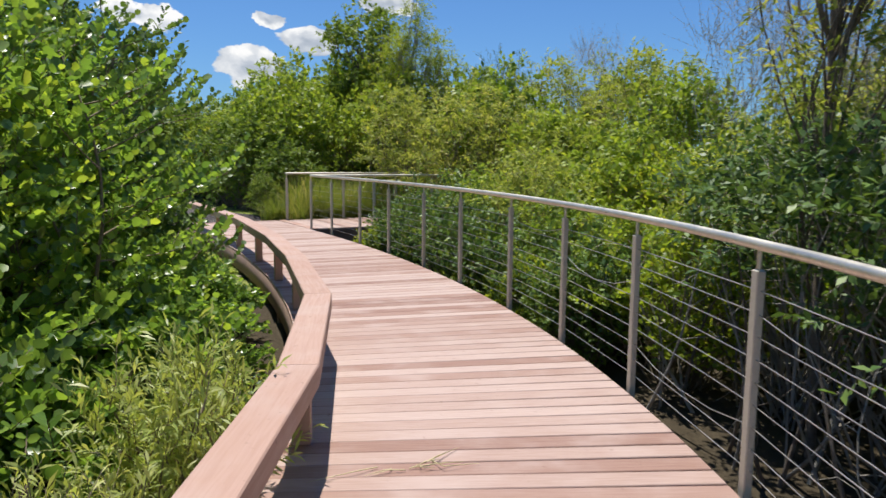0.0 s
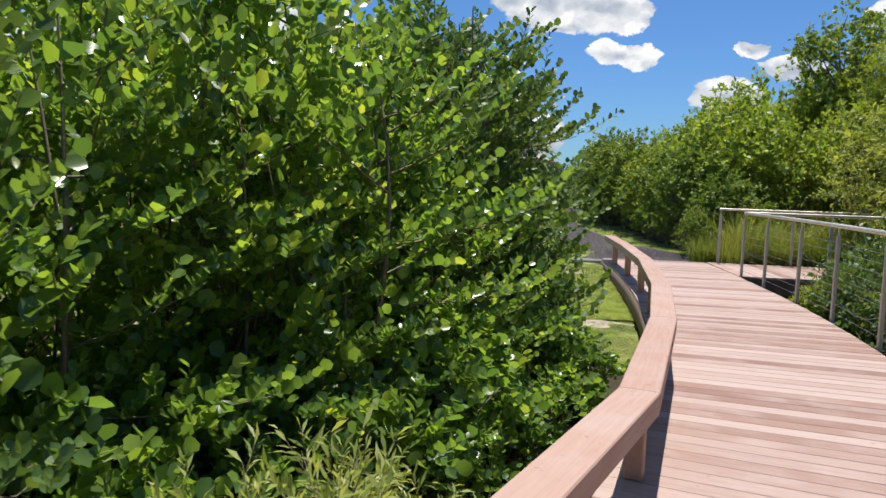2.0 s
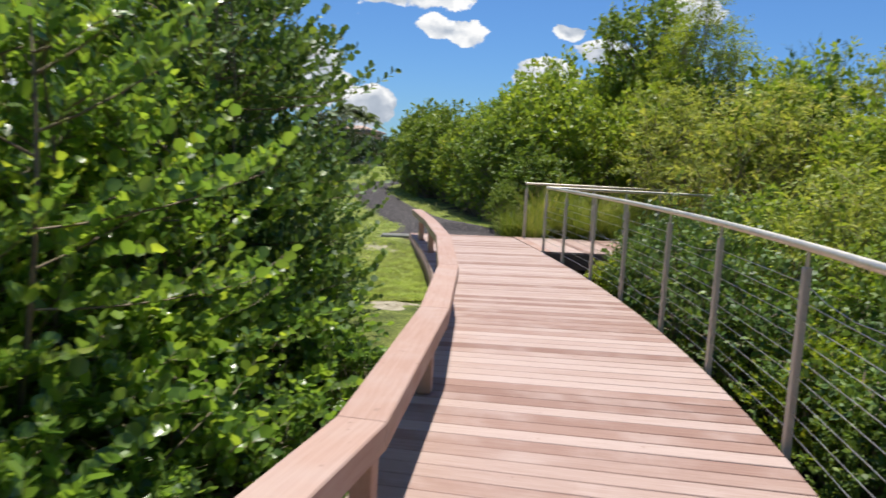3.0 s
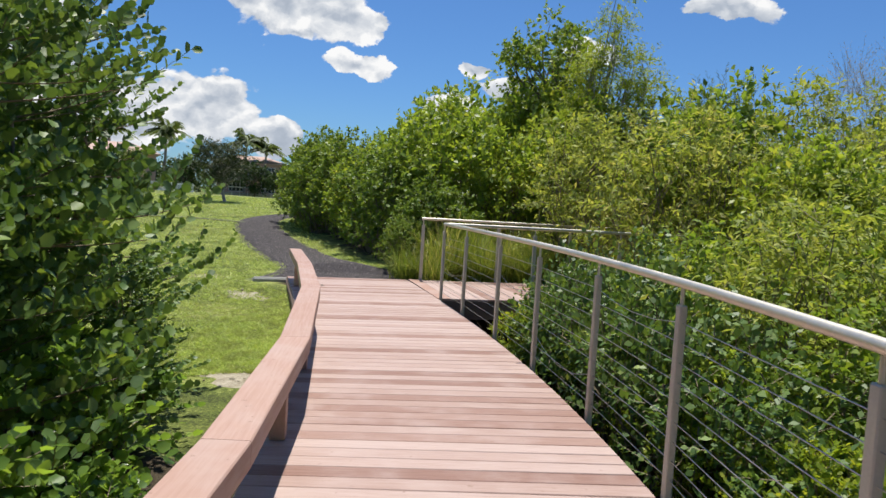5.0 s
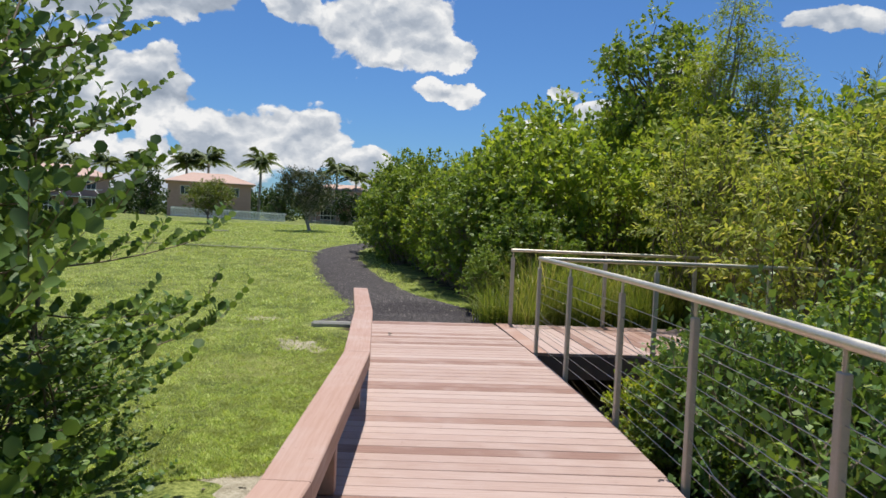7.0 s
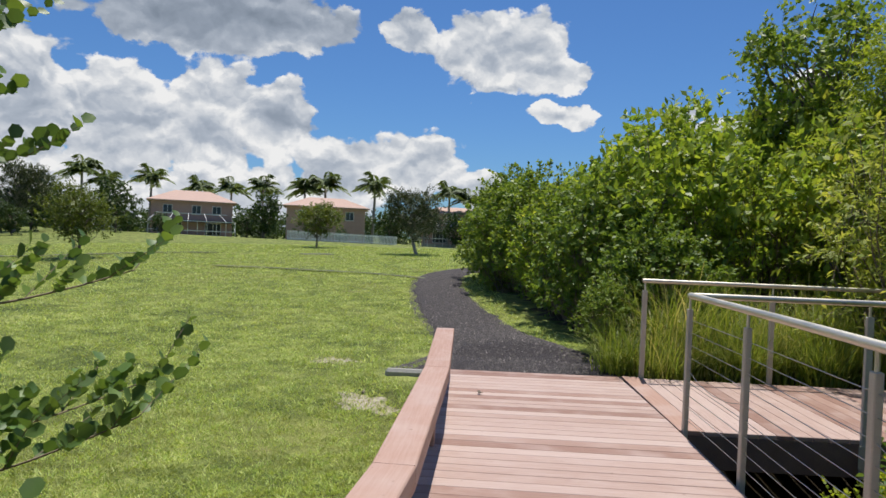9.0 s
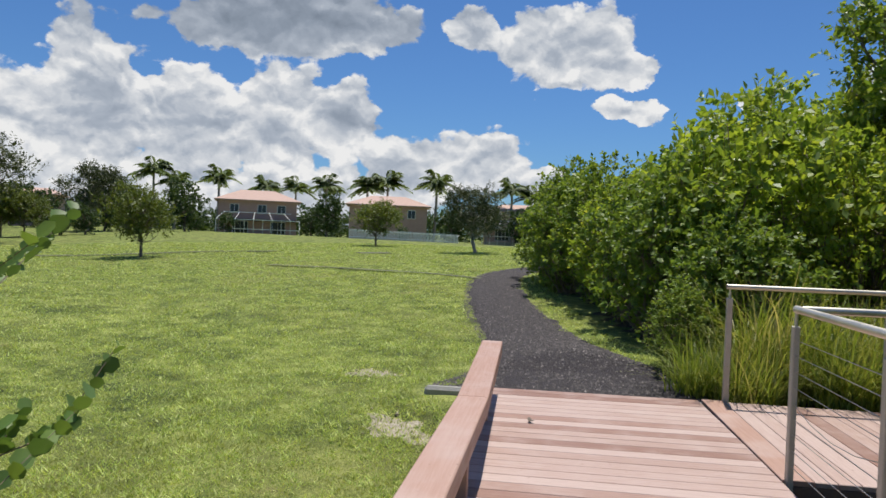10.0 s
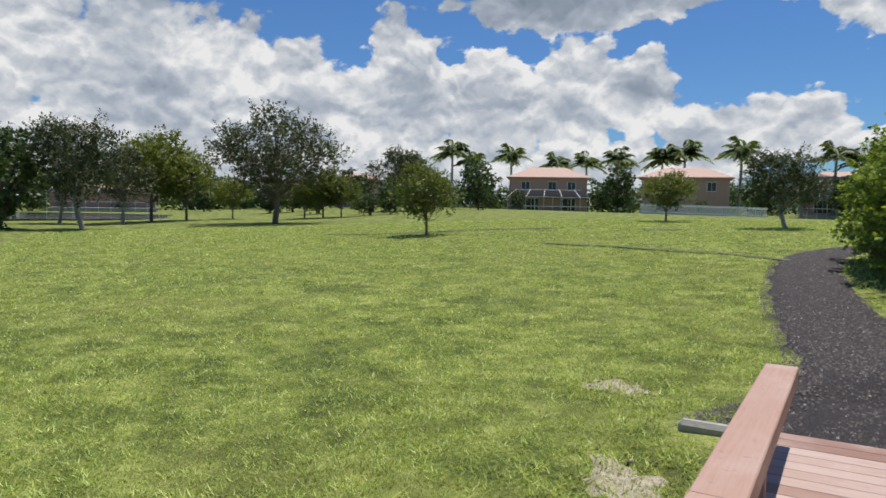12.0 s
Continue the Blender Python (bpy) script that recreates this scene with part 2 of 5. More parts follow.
# ---- mesh helpers ----
def np_mesh(name, v, f, mats=()):
    """A mesh from arrays: v (n, 3); f (m, k), faces of k corners."""
    v, f = np.asarray(v, np.float32), np.asarray(f, np.int32)
    me = bpy.data.meshes.new(name)
    m, c = f.shape
    me.vertices.add(len(v)), me.loops.add(m * c), me.polygons.add(m)
    me.vertices.foreach_set("co", v.ravel())
    me.loops.foreach_set("vertex_index", f.ravel())
    me.polygons.foreach_set("loop_start", np.arange(0, m * c, c, dtype=np.int32))
    me.update(calc_edges=True)
    for x in mats:
        me.materials.append(x)
    return me


def part(name, data, mat=None, parent=None, label="", smooth=False):
    """Links a bmesh or a mesh as one object, under a thing or a part."""
    if isinstance(data, bmesh.types.BMesh):
        me = bpy.data.meshes.new(name)
        bmesh.ops.recalc_face_normals(data, faces=data.faces)
        data.to_mesh(me)
        data.free()
    else:
        me = data
    if mat is not None and not me.materials:
        me.materials.append(mat)
    if smooth:
        me.shade_smooth()
    ob = new(name, me)
    ob.parent = parent
    if label:
        tagged(ob, label)
    return ob


def thing(name, label, category, at=(0, 0, 0), turn=0.0, group="", kind=""):
    ob = new(name)
    ob.empty_display_size = 0.2
    ob.matrix_basis = pose(*at, 0, 0, turn)
    return tagged(ob, label, category, group, kind)


def box(bm, x0, x1, y0, y1, z0, z1, bevel=0.0, m=None):
    r = bmesh.ops.create_cube(bm, size=1.0)
    vs = r["verts"]
    for v in vs:
        v.co = Vector(((x0 + x1) / 2 + v.co.x * (x1 - x0), (y0 + y1) / 2 + v.co.y * (y1 - y0), (z0 + z1) / 2 + v.co.z * (z1 - z0)))
    if bevel:
        es = list({e for v in vs for e in v.link_edges})
        r = bmesh.ops.bevel(bm, geom=es, offset=bevel, segments=1, affect="EDGES")
        vs = list({v for f in r["faces"] for v in f.verts} | {v for v in vs if v.is_valid})
    if m is not None:
        bmesh.ops.transform(bm, matrix=m, verts=vs)
    return bm


def tube_arrays(points, radii, sides=6):
    """A tapered tube along points, as arrays."""
    pts = [Vector(p) for p in points]
    vs, fs = [], []
    ref = Vector((0.31, 0.17, 0.93))
    for i, p in enumerate(pts):
        d = (pts[min(i + 1, len(pts) - 1)] - pts[max(i - 1, 0)]).normalized()
        a = d.cross(ref if abs(d.dot(ref)) < 0.95 else Vector((1, 0, 0))).normalized()
        b = d.cross(a)
        for s in range(sides):
            t = 2 * math.pi * s / sides
            vs.append(p + (a * math.cos(t) + b * math.sin(t)) * radii[i])
    for i in range(len(pts) - 1):
        for s in range(sides):
            s2 = (s + 1) % sides
            fs.append((i * sides + s, i * sides + s2, (i + 1) * sides + s2, (i + 1) * sides + s))
    return np.array([tuple(v) for v in vs]), np.array(fs)


def join(arrays):
    vs, fs, n = [], [], 0
    for v, f in arrays:
        vs.append(v), fs.append(f + n)
        n += len(v)
    return np.concatenate(vs), np.concatenate(fs)


def unit(a):
    return a / np.maximum(np.linalg.norm(a, axis=-1, keepdims=True), 1e-9)


# leaf shapes: along, across, lift; faces of four
LEAF6 = (np.array([(0, 0, 0), (0.32, 0.46, 0.10), (0.78, 0.42, 0.10), (1, 0, 0), (0.78, -0.42, 0.10), (0.32, -0.46, 0.10)]), np.array([(0, 3, 2, 1), (0, 5, 4, 3)]))
LEAF4 = (np.array([(0, 0, 0), (0.5, 0.5, 0.08), (1, 0, -0.04), (0.5, -0.5, 0.08)]), np.array([(0, 3, 2, 1)]))


def leaves(rng, pos, along, up, length, width, shape):
    """One leaf at each place, as arrays."""
    tv, tf = shape
    n = len(pos)
    x = unit(along)
    z = unit(up - (up * x).sum(1, keepdims=True) * x)
    y = np.cross(z, x)
    ln = length * rng.uniform(0.65, 1.25, (n, 1))
    wd = ln * (width / length)
    v = pos[:, None, :] + tv[None, :, 0:1] * (x * ln)[:, None, :] + tv[None, :, 1:2] * (y * wd)[:, None, :] + tv[None, :, 2:3] * (z * ln)[:, None, :]
    f = tf[None] + (np.arange(n) * len(tv))[:, None, None]
    return v.reshape(-1, 3), f.reshape(-1, tf.shape[1])


def sprigs(rng, clumps, twigs, per, reach, length, width, shape=LEAF4, rise=0.35, droop=0.0, spread=1.0, inner=0.4, ranked=False):
    """Leafy twigs standing out from clumps (centre, radii). Gives the arrays of leaves and of twigs."""
    c = np.array([k[0] for k in clumps], float)
    r = np.array([k[1] for k in clumps], float)
    c, r = np.repeat(c, twigs, 0), np.repeat(r, twigs, 0)
    n = len(c)
    u = unit(rng.normal(size=(n, 3)) + (0, 0, 0.25))
    p = c + u * r * rng.uniform(inner, 1.0, (n, 1))
    d = unit(u * 0.8 + rng.normal(size=(n, 3)) * 0.4 + (0, 0, rise))
    ln = reach * rng.uniform(0.5, 1.3, (n, 1))
    t = np.linspace(0.08, 1.0, per)[None, :, None]
    q = p[:, None, :] + d[:, None, :] * (ln[:, None, :] * t) - np.array((0, 0, 1.0)) * (droop * ln[:, None, :] * t * t)
    dd = np.repeat(d, per, 0)
    q = q.reshape(-1, 3)
    side = np.cross(dd, rng.normal(size=dd.shape))
    along = unit(unit(side) * spread + dd * 0.65 - np.array((0, 0, droop)))
    up = np.array((0, 0, 0.8)) + rng.normal(size=q.shape) * 0.6 + dd * 0.4
    if ranked:
        # two close rows of upright leaves along each twig
        flat = unit(np.cross(d, np.array((0, 0, 1.0)) + rng.normal(size=d.shape) * 0.35))
        sg = np.tile(np.where(np.arange(per) % 2, 1.0, -1.0), n)[:, None]
        ff = np.repeat(flat, per, 0) * sg
        along = unit(ff * 0.75 + dd * 0.45 + np.array((0, 0, 0.55)) + rng.normal(size=dd.shape) * 0.22)
        up = dd * 0.6 - ff * 0.35 + np.array((0, 0, 0.75)) + rng.normal(size=dd.shape) * 0.38
    lv = leaves(rng, q, along, up, length, width, shape)
    e = p + d * ln - np.array((0, 0, 1.0)) * droop * ln
    w = unit(np.cross(d, (0.2, 0.3, 0.9))) * 0.004
    tv = np.stack([p - w, p + w, e + w * 0.4, e - w * 0.4], 1).reshape(-1, 3)
    tf = np.arange(n * 4).reshape(n, 4)
    return lv, (tv, tf)


def limb(rng, a, b, r0, r1, bend=0.12, steps=4, sides=5):
    a, b = np.array(a, float), np.array(b, float)
    pts, n = [], np.linalg.norm(b - a)
    w = rng.normal(size=3) * bend * n
    for i in range(steps + 1):
        t = i / steps
        pts.append(tuple(a + (b - a) * t + w * math.sin(math.pi * t)))
    return tube_arrays(pts, [r0 + (r1 - r0) * i / steps for i in range(steps + 1)], sides)


def plant(name, label, category, seed, height, radius, clumps, twigs, per, reach, length, width, leaf, bark=None, shape=LEAF4, trunk=None, low=0.1, rise=0.35, droop=0.0, spread=1.0,
          size=0.3, flat=0.75, inner=0.4, crown=None, group="", lean=(0, 0), ranked=False):
    """A shrub (trunk None: many stems) or a tree (trunk: its radius), at the origin."""
    rng = np.random.default_rng(seed)
    root = thing(name, label, category, group=group)
    bottom = height * low
    cl, tubes = [], []
    mid = (height + bottom) / 2
    for i in range(clumps):
        while True:
            u = unit(rng.normal(size=3)) * rng.uniform(0.35, 1.0) ** 0.6
            z = mid + u[2] * (height - bottom) / 2
            f = (z - bottom) / (height - bottom)
            w = radius * (crown(f) if crown else 1.0)
            if rng.random() < (0.1 if trunk else 0.55) + w / radius:
                break
        s = size * radius * rng.uniform(0.7, 1.3)
        c = np.array((u[0] * w + lean[0] * f, u[1] * w + lean[1] * f, z))
        cl.append((c, (s, s, s * flat)))
    if trunk:
        top = (lean[0] * 0.7, lean[1] * 0.7, bottom + (height - bottom) * 0.72)
        main = limb(rng, (0, 0, -0.1), top, trunk, trunk * 0.25, 0.05, 7, 8)
        tubes.append(main)
        spine = main[0].reshape(-1, 8, 3).mean(1)
        for c, s in cl:
            j = int(np.clip((c[2] * 0.72) / (height * 0.72) * 6, 1, 6))
            tubes.append(limb(rng, spine[j], c, trunk * 0.3, 0.008, 0.1, 3, 4))
    else:
        for c, s in cl:
            a = rng.normal(size=2) * radius * 0.15
            tubes.append(limb(rng, (a[0], a[1], -0.1), c, 0.016, 0.005, 0.1, 3, 3))
    lv, tw = sprigs(rng, cl, twigs, per, reach, length, width, shape, rise, droop, spread, inner, ranked)
    tubes.append(tw)
    part("trunk" if trunk else "branchwork", np_mesh("stems", *join(tubes)), bark or M_TWIG, root, smooth=True)
    tagged(part("foliage", np_mesh("foliage", *lv), leaf, root), kind="stuff")
    return root


def arching_shrub(name, label, seed, height, reach, stems, boughs, length, width, leaf, low=0.12, rise=0.3, group=""):
    """A shrub of a few stems with separate long boughs, each set with twigs that carry two rows of upright leaves."""
    rng = np.random.default_rng(seed)
    root = thing(name, label, "shrub", group=group)
    tubes, tp, td, tl = [], [], [], []
    for i in range(stems):
        a = 6.283 * i / stems + rng.uniform(-0.4, 0.4)
        out = rng.uniform(0.12, 0.36) * reach
        main = limb(rng, (0.05 * math.cos(a), 0.05 * math.sin(a), -0.1), (out * math.cos(a), out * math.sin(a), height * rng.uniform(0.86, 1.02)), 0.022, 0.006, 0.05, 8, 5)
        tubes.append(main)
        spine = main[0].reshape(-1, 5, 3).mean(1)
        for j in range(boughs):
            f = low + (0.97 - low) * (j + rng.uniform(0, 1)) / boughs
            p = np.array([np.interp(f * 8, np.arange(9), spine[:, c]) for c in range(3)])
            b = a + rng.normal(0, 1.0) if rng.random() < 0.7 else rng.uniform(0, 6.283)
            ln = reach * rng.uniform(0.55, 1.1) * (1.0 - 0.55 * max(0.0, f - 0.35) / 0.65)
            el = rng.normal(rise, 0.18) + 0.5 * max(0.0, f - 0.6)
            d = np.array((math.cos(b) * math.cos(el), math.sin(b) * math.cos(el), math.sin(el)))
            n = max(4, int(ln / 0.085))
            t = np.linspace(0, 1, n)[:, None]
            line = p + d * ln * t + np.array((0, 0, 1.0)) * (0.16 * ln * t * t - 0.10 * ln * t)
            tubes.append(tube_arrays([tuple(q) for q in line[::2]], list(np.linspace(0.009, 0.003, len(line[::2]))), 3))
            side = unit(np.cross(d, (0, 0, 1.0)))
            for k in range(1, n):
                sg = 1.0 if k % 2 else -1.0
                tw = unit(side * sg * rng.uniform(0.35, 0.8) + d * 0.75 + np.array((0, 0, rng.uniform(0.1, 0.75))))
                tp.append(line[k]), td.append(tw), tl.append(rng.uniform(0.13, 0.34) * (1.0 if k < n - 1 else 1.1))
    p, d, ln = np.array(tp), np.array(td), np.array(tl)[:, None]
    per, n = 11, len(p)
    t = np.linspace(0.06, 1.0, per)[None, :, None]
    q = (p[:, None, :] + d[:, None, :] * ln[:, None, :] * t + np.array((0, 0, 1.0)) * (0.18 * ln[:, None, :] * t * t)).reshape(-1, 3)
    dd = np.repeat(d, per, 0)
    flat = np.repeat(unit(np.cross(d, np.array((0, 0, 1.0)) + rng.normal(size=d.shape) * 0.3)), per, 0) * np.tile(np.where(np.arange(per) % 2, 1.0, -1.0), n)[:, None]
    along = unit(flat * 0.7 + dd * 0.55 + np.array((0, 0, 0.45)) + rng.normal(size=dd.shape) * 0.2)
    up = dd * 0.65 - flat * 0.4 + np.array((0, 0, 0.5)) + rng.normal(size=dd.shape) * 0.3
    lv = leaves(rng, q, along, up, length, width, LEAF6)
    e = p + d * ln + np.array((0, 0, 1.0)) * 0.18 * ln
    w = unit(np.cross(d, (0.2, 0.3, 0.9))) * 0.003
    tubes.append((np.stack([p - w, p + w, e + w * 0.4, e - w * 0.4], 1).reshape(-1, 3), np.arange(n * 4).reshape(n, 4)))
    part("branchwork", np_mesh("stems", *join(tubes)), M_TWIG, root, smooth=True)
    tagged(part("foliage", np_mesh("foliage", *lv), leaf, root), kind="stuff")
    return root


# ---- ground ----
def deck_left(y):
    """The outer left edge of the boardwalk, a gentle bend; straight before it."""
    if y < 2.5:
        return deck_left(2.5) - 0.088 * (y - 2.5)
    return 0.00090643 * y ** 3 - 0.04943498 * y * y + 0.14196095 * y + 0.08780889


def edge_frame(y):
    """Left edge point, forward and right directions of the boardwalk at y."""
    d = Vector((deck_left(y + 0.05) - deck_left(y - 0.05), 0.1)).normalized()
    return Vector((deck_left(y), y)), d, Vector((d.y, -d.x))


def ground_z(x, y):
    w = (y - 14) + 0.1 * (x + 6)
    z = -0.25
    if w > 0:
        s = min(1.0, max(0.0, (w - 36) / 30))
        z += 1.05 * (1 - math.exp(-(w / 15) ** 1.6)) - 0.55 * s * s * (3 - 2 * s)
    else:
        z += max(-0.3, 0.03 * w)
    right = x - deck_left(min(max(y, -5), 16.5))
    swamp = min(1.0, max(0.0, (right - 0.25) / 0.8)) * min(1.0, max(0.0, (17.5 - y) / 1.5))
    z -= 0.45 * swamp
    z += 0.10 * math.exp(-((x + 6.4) ** 2 + (y - 14.9) ** 2) / 0.9)
    z += 0.17 * math.exp(-((x + 6.0) ** 2 + (y - 17.3) ** 2) / 3.5)
    return z


def path_mid(t):
    """The middle line of the gravel path, t from 0 at the boardwalk to 1 past the thicket."""
    pts = [Vector(p) for p in ((-3.7, 13.7), (-5.35, 16.05), (-7.7, 18.5), (-10.1, 20.9), (-12.9, 24.1), (-15.2, 27.6), (-15.6, 31.5), (-14.0, 36.0))]
    s = t * (len(pts) - 3) + 1
    i = min(int(s), len(pts) - 3)
    f = s - i
    p0, p1, p2, p3 = pts[i - 1], pts[i], pts[i + 1], pts[i + 2]
    return 0.5 * ((2 * p1) + (p2 - p0) * f + (2 * p0 - 5 * p1 + 4 * p2 - p3) * f * f + (3 * p1 - p0 - 3 * p2 + p3) * f ** 3)


def path_half(t):
    return 0.80 + 0.68 * math.exp(-(t / 0.07) ** 2) - 0.12 * t


def left_more(t):
    """The gravel spreads to the end of the kerb on the lawn side."""
    return 1.0 + 0.08 * max(0.0, 1 - t / 0.13)


def path_distance():
    a = [path_mid(i / 60) for i in range(61)]
    return np.array([(p.x, p.y) for p in a])


PATH_LINE = path_distance()


def ground_material():
    """Mown grass with paler and browner patches, dark soil under the thickets."""
    m, k = material("ground")
    pos = k.n("ShaderNodeTexCoord").outputs["Object"]
    big, mid, fine = k.noise(pos, 0.28, 5, 0.6), k.noise(pos, 1.7, 6, 0.65), k.noise(pos, 38, 4, 0.75)
    col = k.ramp(k.math("ADD", k.math("MULTIPLY", mid, 0.5), k.math("MULTIPLY", fine, 0.5)), [(0.41, (0.042, 0.06, 0.019)), (0.5, (0.145, 0.185, 0.04)), (0.60, (0.36, 0.395, 0.115))])
    col = k.mix(k.range(big, 0.45, 0.68, 0.0, 0.5), col, (0.22, 0.215, 0.07))
    wear = k.noise(pos, 0.9, 5, 0.6)
    col = k.mix(k.range(wear, 0.62, 0.76, 0.0, 0.7), col, (0.20, 0.16, 0.085))
    soil = k.n("ShaderNodeAttribute", attribute_name="soil").outputs["Fac"]
    edge = k.math("ADD", soil, k.math("MULTIPLY", k.math("SUBTRACT", mid, 0.5), 0.9))
    col = k.mix(k.range(edge, 0.4, 0.6), col, k.ramp(fine, [(0.3, (0.035, 0.027, 0.018)), (0.7, (0.10, 0.08, 0.05))]))
    finish(k, principled(k, col, 0.9, height=fine, strength=0.8, distance=0.03, spec=0.15))
    return m


def build_ground():
    xs = np.concatenate([np.linspace(-1500, -130, 12), np.linspace(-115, -28, 30), np.linspace(-26, 14, 90), np.linspace(18, 100, 16), np.linspace(160, 1500, 8)])
    ys = np.concatenate([np.linspace(-1200, -40, 9), np.linspace(-30, 4, 14), np.linspace(5, 34, 66), np.linspace(36, 130, 40), np.linspace(170, 1800, 10)])
    v = np.array([(x, y, ground_z(x, y) + 0.025 * noise.noise((x * 0.6, y * 0.6, 0))) for y in ys for x in xs])
    nx, ny = len(xs), len(ys)
    i = np.arange(nx * ny).reshape(ny, nx)
    f = np.stack([i[:-1, :-1], i[:-1, 1:], i[1:, 1:], i[1:, :-1]], -1).reshape(-1, 4)
    me = np_mesh("ground", v, f)
    soil = me.attributes.new("soil", "FLOAT", "POINT")
    val = []
    for x, y, z in v:
        r = x - deck_left(min(max(y, -5), 16.5))
        s = 0.0
        if y < 17.5 and r > 0.25:
            s = 1.0
        elif y < 8.8 and r > -4.5 and r <= 0.25:
            s = 1.0
        elif y >= 17.5:
            d = np.hypot(PATH_LINE[:, 0] - x, PATH_LINE[:, 1] - y)
            j = int(d.argmin())
            if d[j] > 1.9 and x > PATH_LINE[j, 0] and y < 60 and x > -15:
                s = 1.0
        val.append(s)
    soil.data.foreach_set("value", np.array(val, np.float32))
    me.materials.append(ground_material())
    me.shade_smooth()
    tagged(new("ground", me), "rolling green mown lawn with dark soil under thickets", "lawn", kind="structure")


build_ground()


def build_path():
    rng = np.random.default_rng(5)
    vs, fs, n, w = [], [], 70, 9
    for i in range(n + 1):
        t = i / n
        p, q = path_mid(t), path_mid(min(1, t + 0.01))
        if t == 1:
            p, q = path_mid(0.99), path_mid(1.0)
        d = (q - p).normalized()
        nr = Vector((d.y, -d.x))
        p = path_mid(t)
        half = path_half(t)
        for j in range(w + 1):
            s = -1 + 2 * j / w
            jag = 0.26 * noise.noise((i * 1.7, j * 0.2, 3)) * abs(s) ** 3
            c = p + nr * (half * s * (left_more(t) if s < 0 else 1.0) + jag)
            if i == 0:
                c -= d * 0.75 * min(1.0, max(0.0, (s + 0.6) / 0.5))
            z = ground_z(c.x, c.y) + 0.045 - 0.05 * abs(s) ** 4
            if t < 0.06:
                z = max(z, -0.055 - 0.02 * abs(s)) if abs(s) < 0.9 else z
            if j == 0:
                z = ground_z(c.x, c.y) - 0.12
            vs.append((c.x, c.y, z))
    for i in range(n):
        for j in range(w):
            a = i * (w + 1) + j
            fs.append((a, a + 1, a + w + 2, a + w + 1))
    me = np_mesh("gravel_path", np.array(vs), np.array(fs), (M_GRAVEL,))
    me.shade_smooth()
    path = tagged(new("gravel_path", me), "dark grey crushed gravel footpath across the lawn", "path", kind="structure")
    # loose chips on the stretch nearest to the boardwalk
    m = 17000
    end_p, end_d, _ = edge_frame(15.17)
    t = -0.04 + rng.random(m) ** 1.5 * 0.96
    s = rng.uniform(-1.04, 1.04, m)
    pos = []
    for a, b in zip(t, s):
        p, q = path_mid(max(a, 0.0)), path_mid(max(a, 0.0) + 0.01)
        p = p + (q - p) * min(a, 0.0) * 100
        d = (q - p).normalized()
        c = p + Vector((d.y, -d.x)) * (b * path_half(max(a, 0.0)) * (left_more(a) if b < 0 else 1.0))
        z = ground_z(c.x, c.y) + 0.045 - 0.05 * abs(b) ** 4
        if a < 0.06 and abs(b) < 0.9:
            z = max(z, -0.055 - 0.02 * abs(b))
        if (c - end_p).dot(end_d) > 0.03:
            pos.append((c.x, c.y, z + 0.003))
    pos = np.array(pos)
    m = len(pos)
    tet = np.array([(1, 0, -0.3), (-0.6, 0.8, -0.3), (-0.5, -0.9, -0.3), (0.1, 0.1, 0.7)])
    ang, sc = rng.uniform(0, 6.28, m), rng.uniform(0.007, 0.019, m)
    ca, sa = np.cos(ang), np.sin(ang)
    v = np.stack([tet[None, :, 0] * ca[:, None] - tet[None, :, 1] * sa[:, None], tet[None, :, 0] * sa[:, None] + tet[None, :, 1] * ca[:, None], np.repeat(tet[None, :, 2], m, 0)], -1) * sc[:, None, None] + pos[:, None, :]
    f = np.array([(0, 1, 3), (1, 2, 3), (2, 0, 3)])[None] + (np.arange(m) * 4)[:, None, None]
    mm, k = material("gravel_chip")
    r = k.n("ShaderNodeNewGeometry").outputs["Random Per Island"]
    finish(k, principled(k, k.ramp(r, [(0.0, (0.018, 0.016, 0.017)), (0.65, (0.062, 0.054, 0.054)), (0.96, (0.11, 0.097, 0.095)), (1.0, (0.26, 0.23, 0.22))]), 0.8))
    tagged(part("chips", np_mesh("chips", v.reshape(-1, 3), f.reshape(-1, 3)), mm, path), kind="stuff")


build_path()


# ---- boardwalk ----
def walk_table():
    """(length along the middle line, y of its left edge point)"""
    rows, s, last, y = [], 0.0, None, -4.0
    while y < 15.6:
        p, d, r = edge_frame(y)
        c = p + r * 1.0
        if last is not None:
            s += (c - last).length
        rows.append((s, y))
        last, y = c, y + 0.02
    return np.array(rows)


TABLE = walk_table()


def station(s):
    """left edge point, forward, right at the length s of the middle line"""
    return edge_frame(float(np.interp(s, TABLE[:, 0], TABLE[:, 1])))


def s_at(y):
    return float(np.interp(y, TABLE[:, 1], TABLE[:, 0]))


S_END = s_at(15.17)
WIDTH, PITCH = 2.03, 0.14


def at_deck(s, across, z=0.0):
    p, d, r = station(s)
    q = p + r * across
    return Vector((q.x, q.y, z))


def turn_of(d):
    """degrees by which +y turns onto d"""
    return math.degrees(math.atan2(-d.x, d.y))


def board_mesh(length, width, thick, name="board"):
    """A plank along x from 0, its top at z 0, with eased edges."""
    bm = bmesh.new()
    box(bm, 0, length, -width / 2, width / 2, -thick, 0, 0.004)
    bmesh.ops.recalc_face_normals(bm, faces=bm.faces)
    me = bpy.data.meshes.new(name)
    bm.to_mesh(me)
    bm.free()
    return me


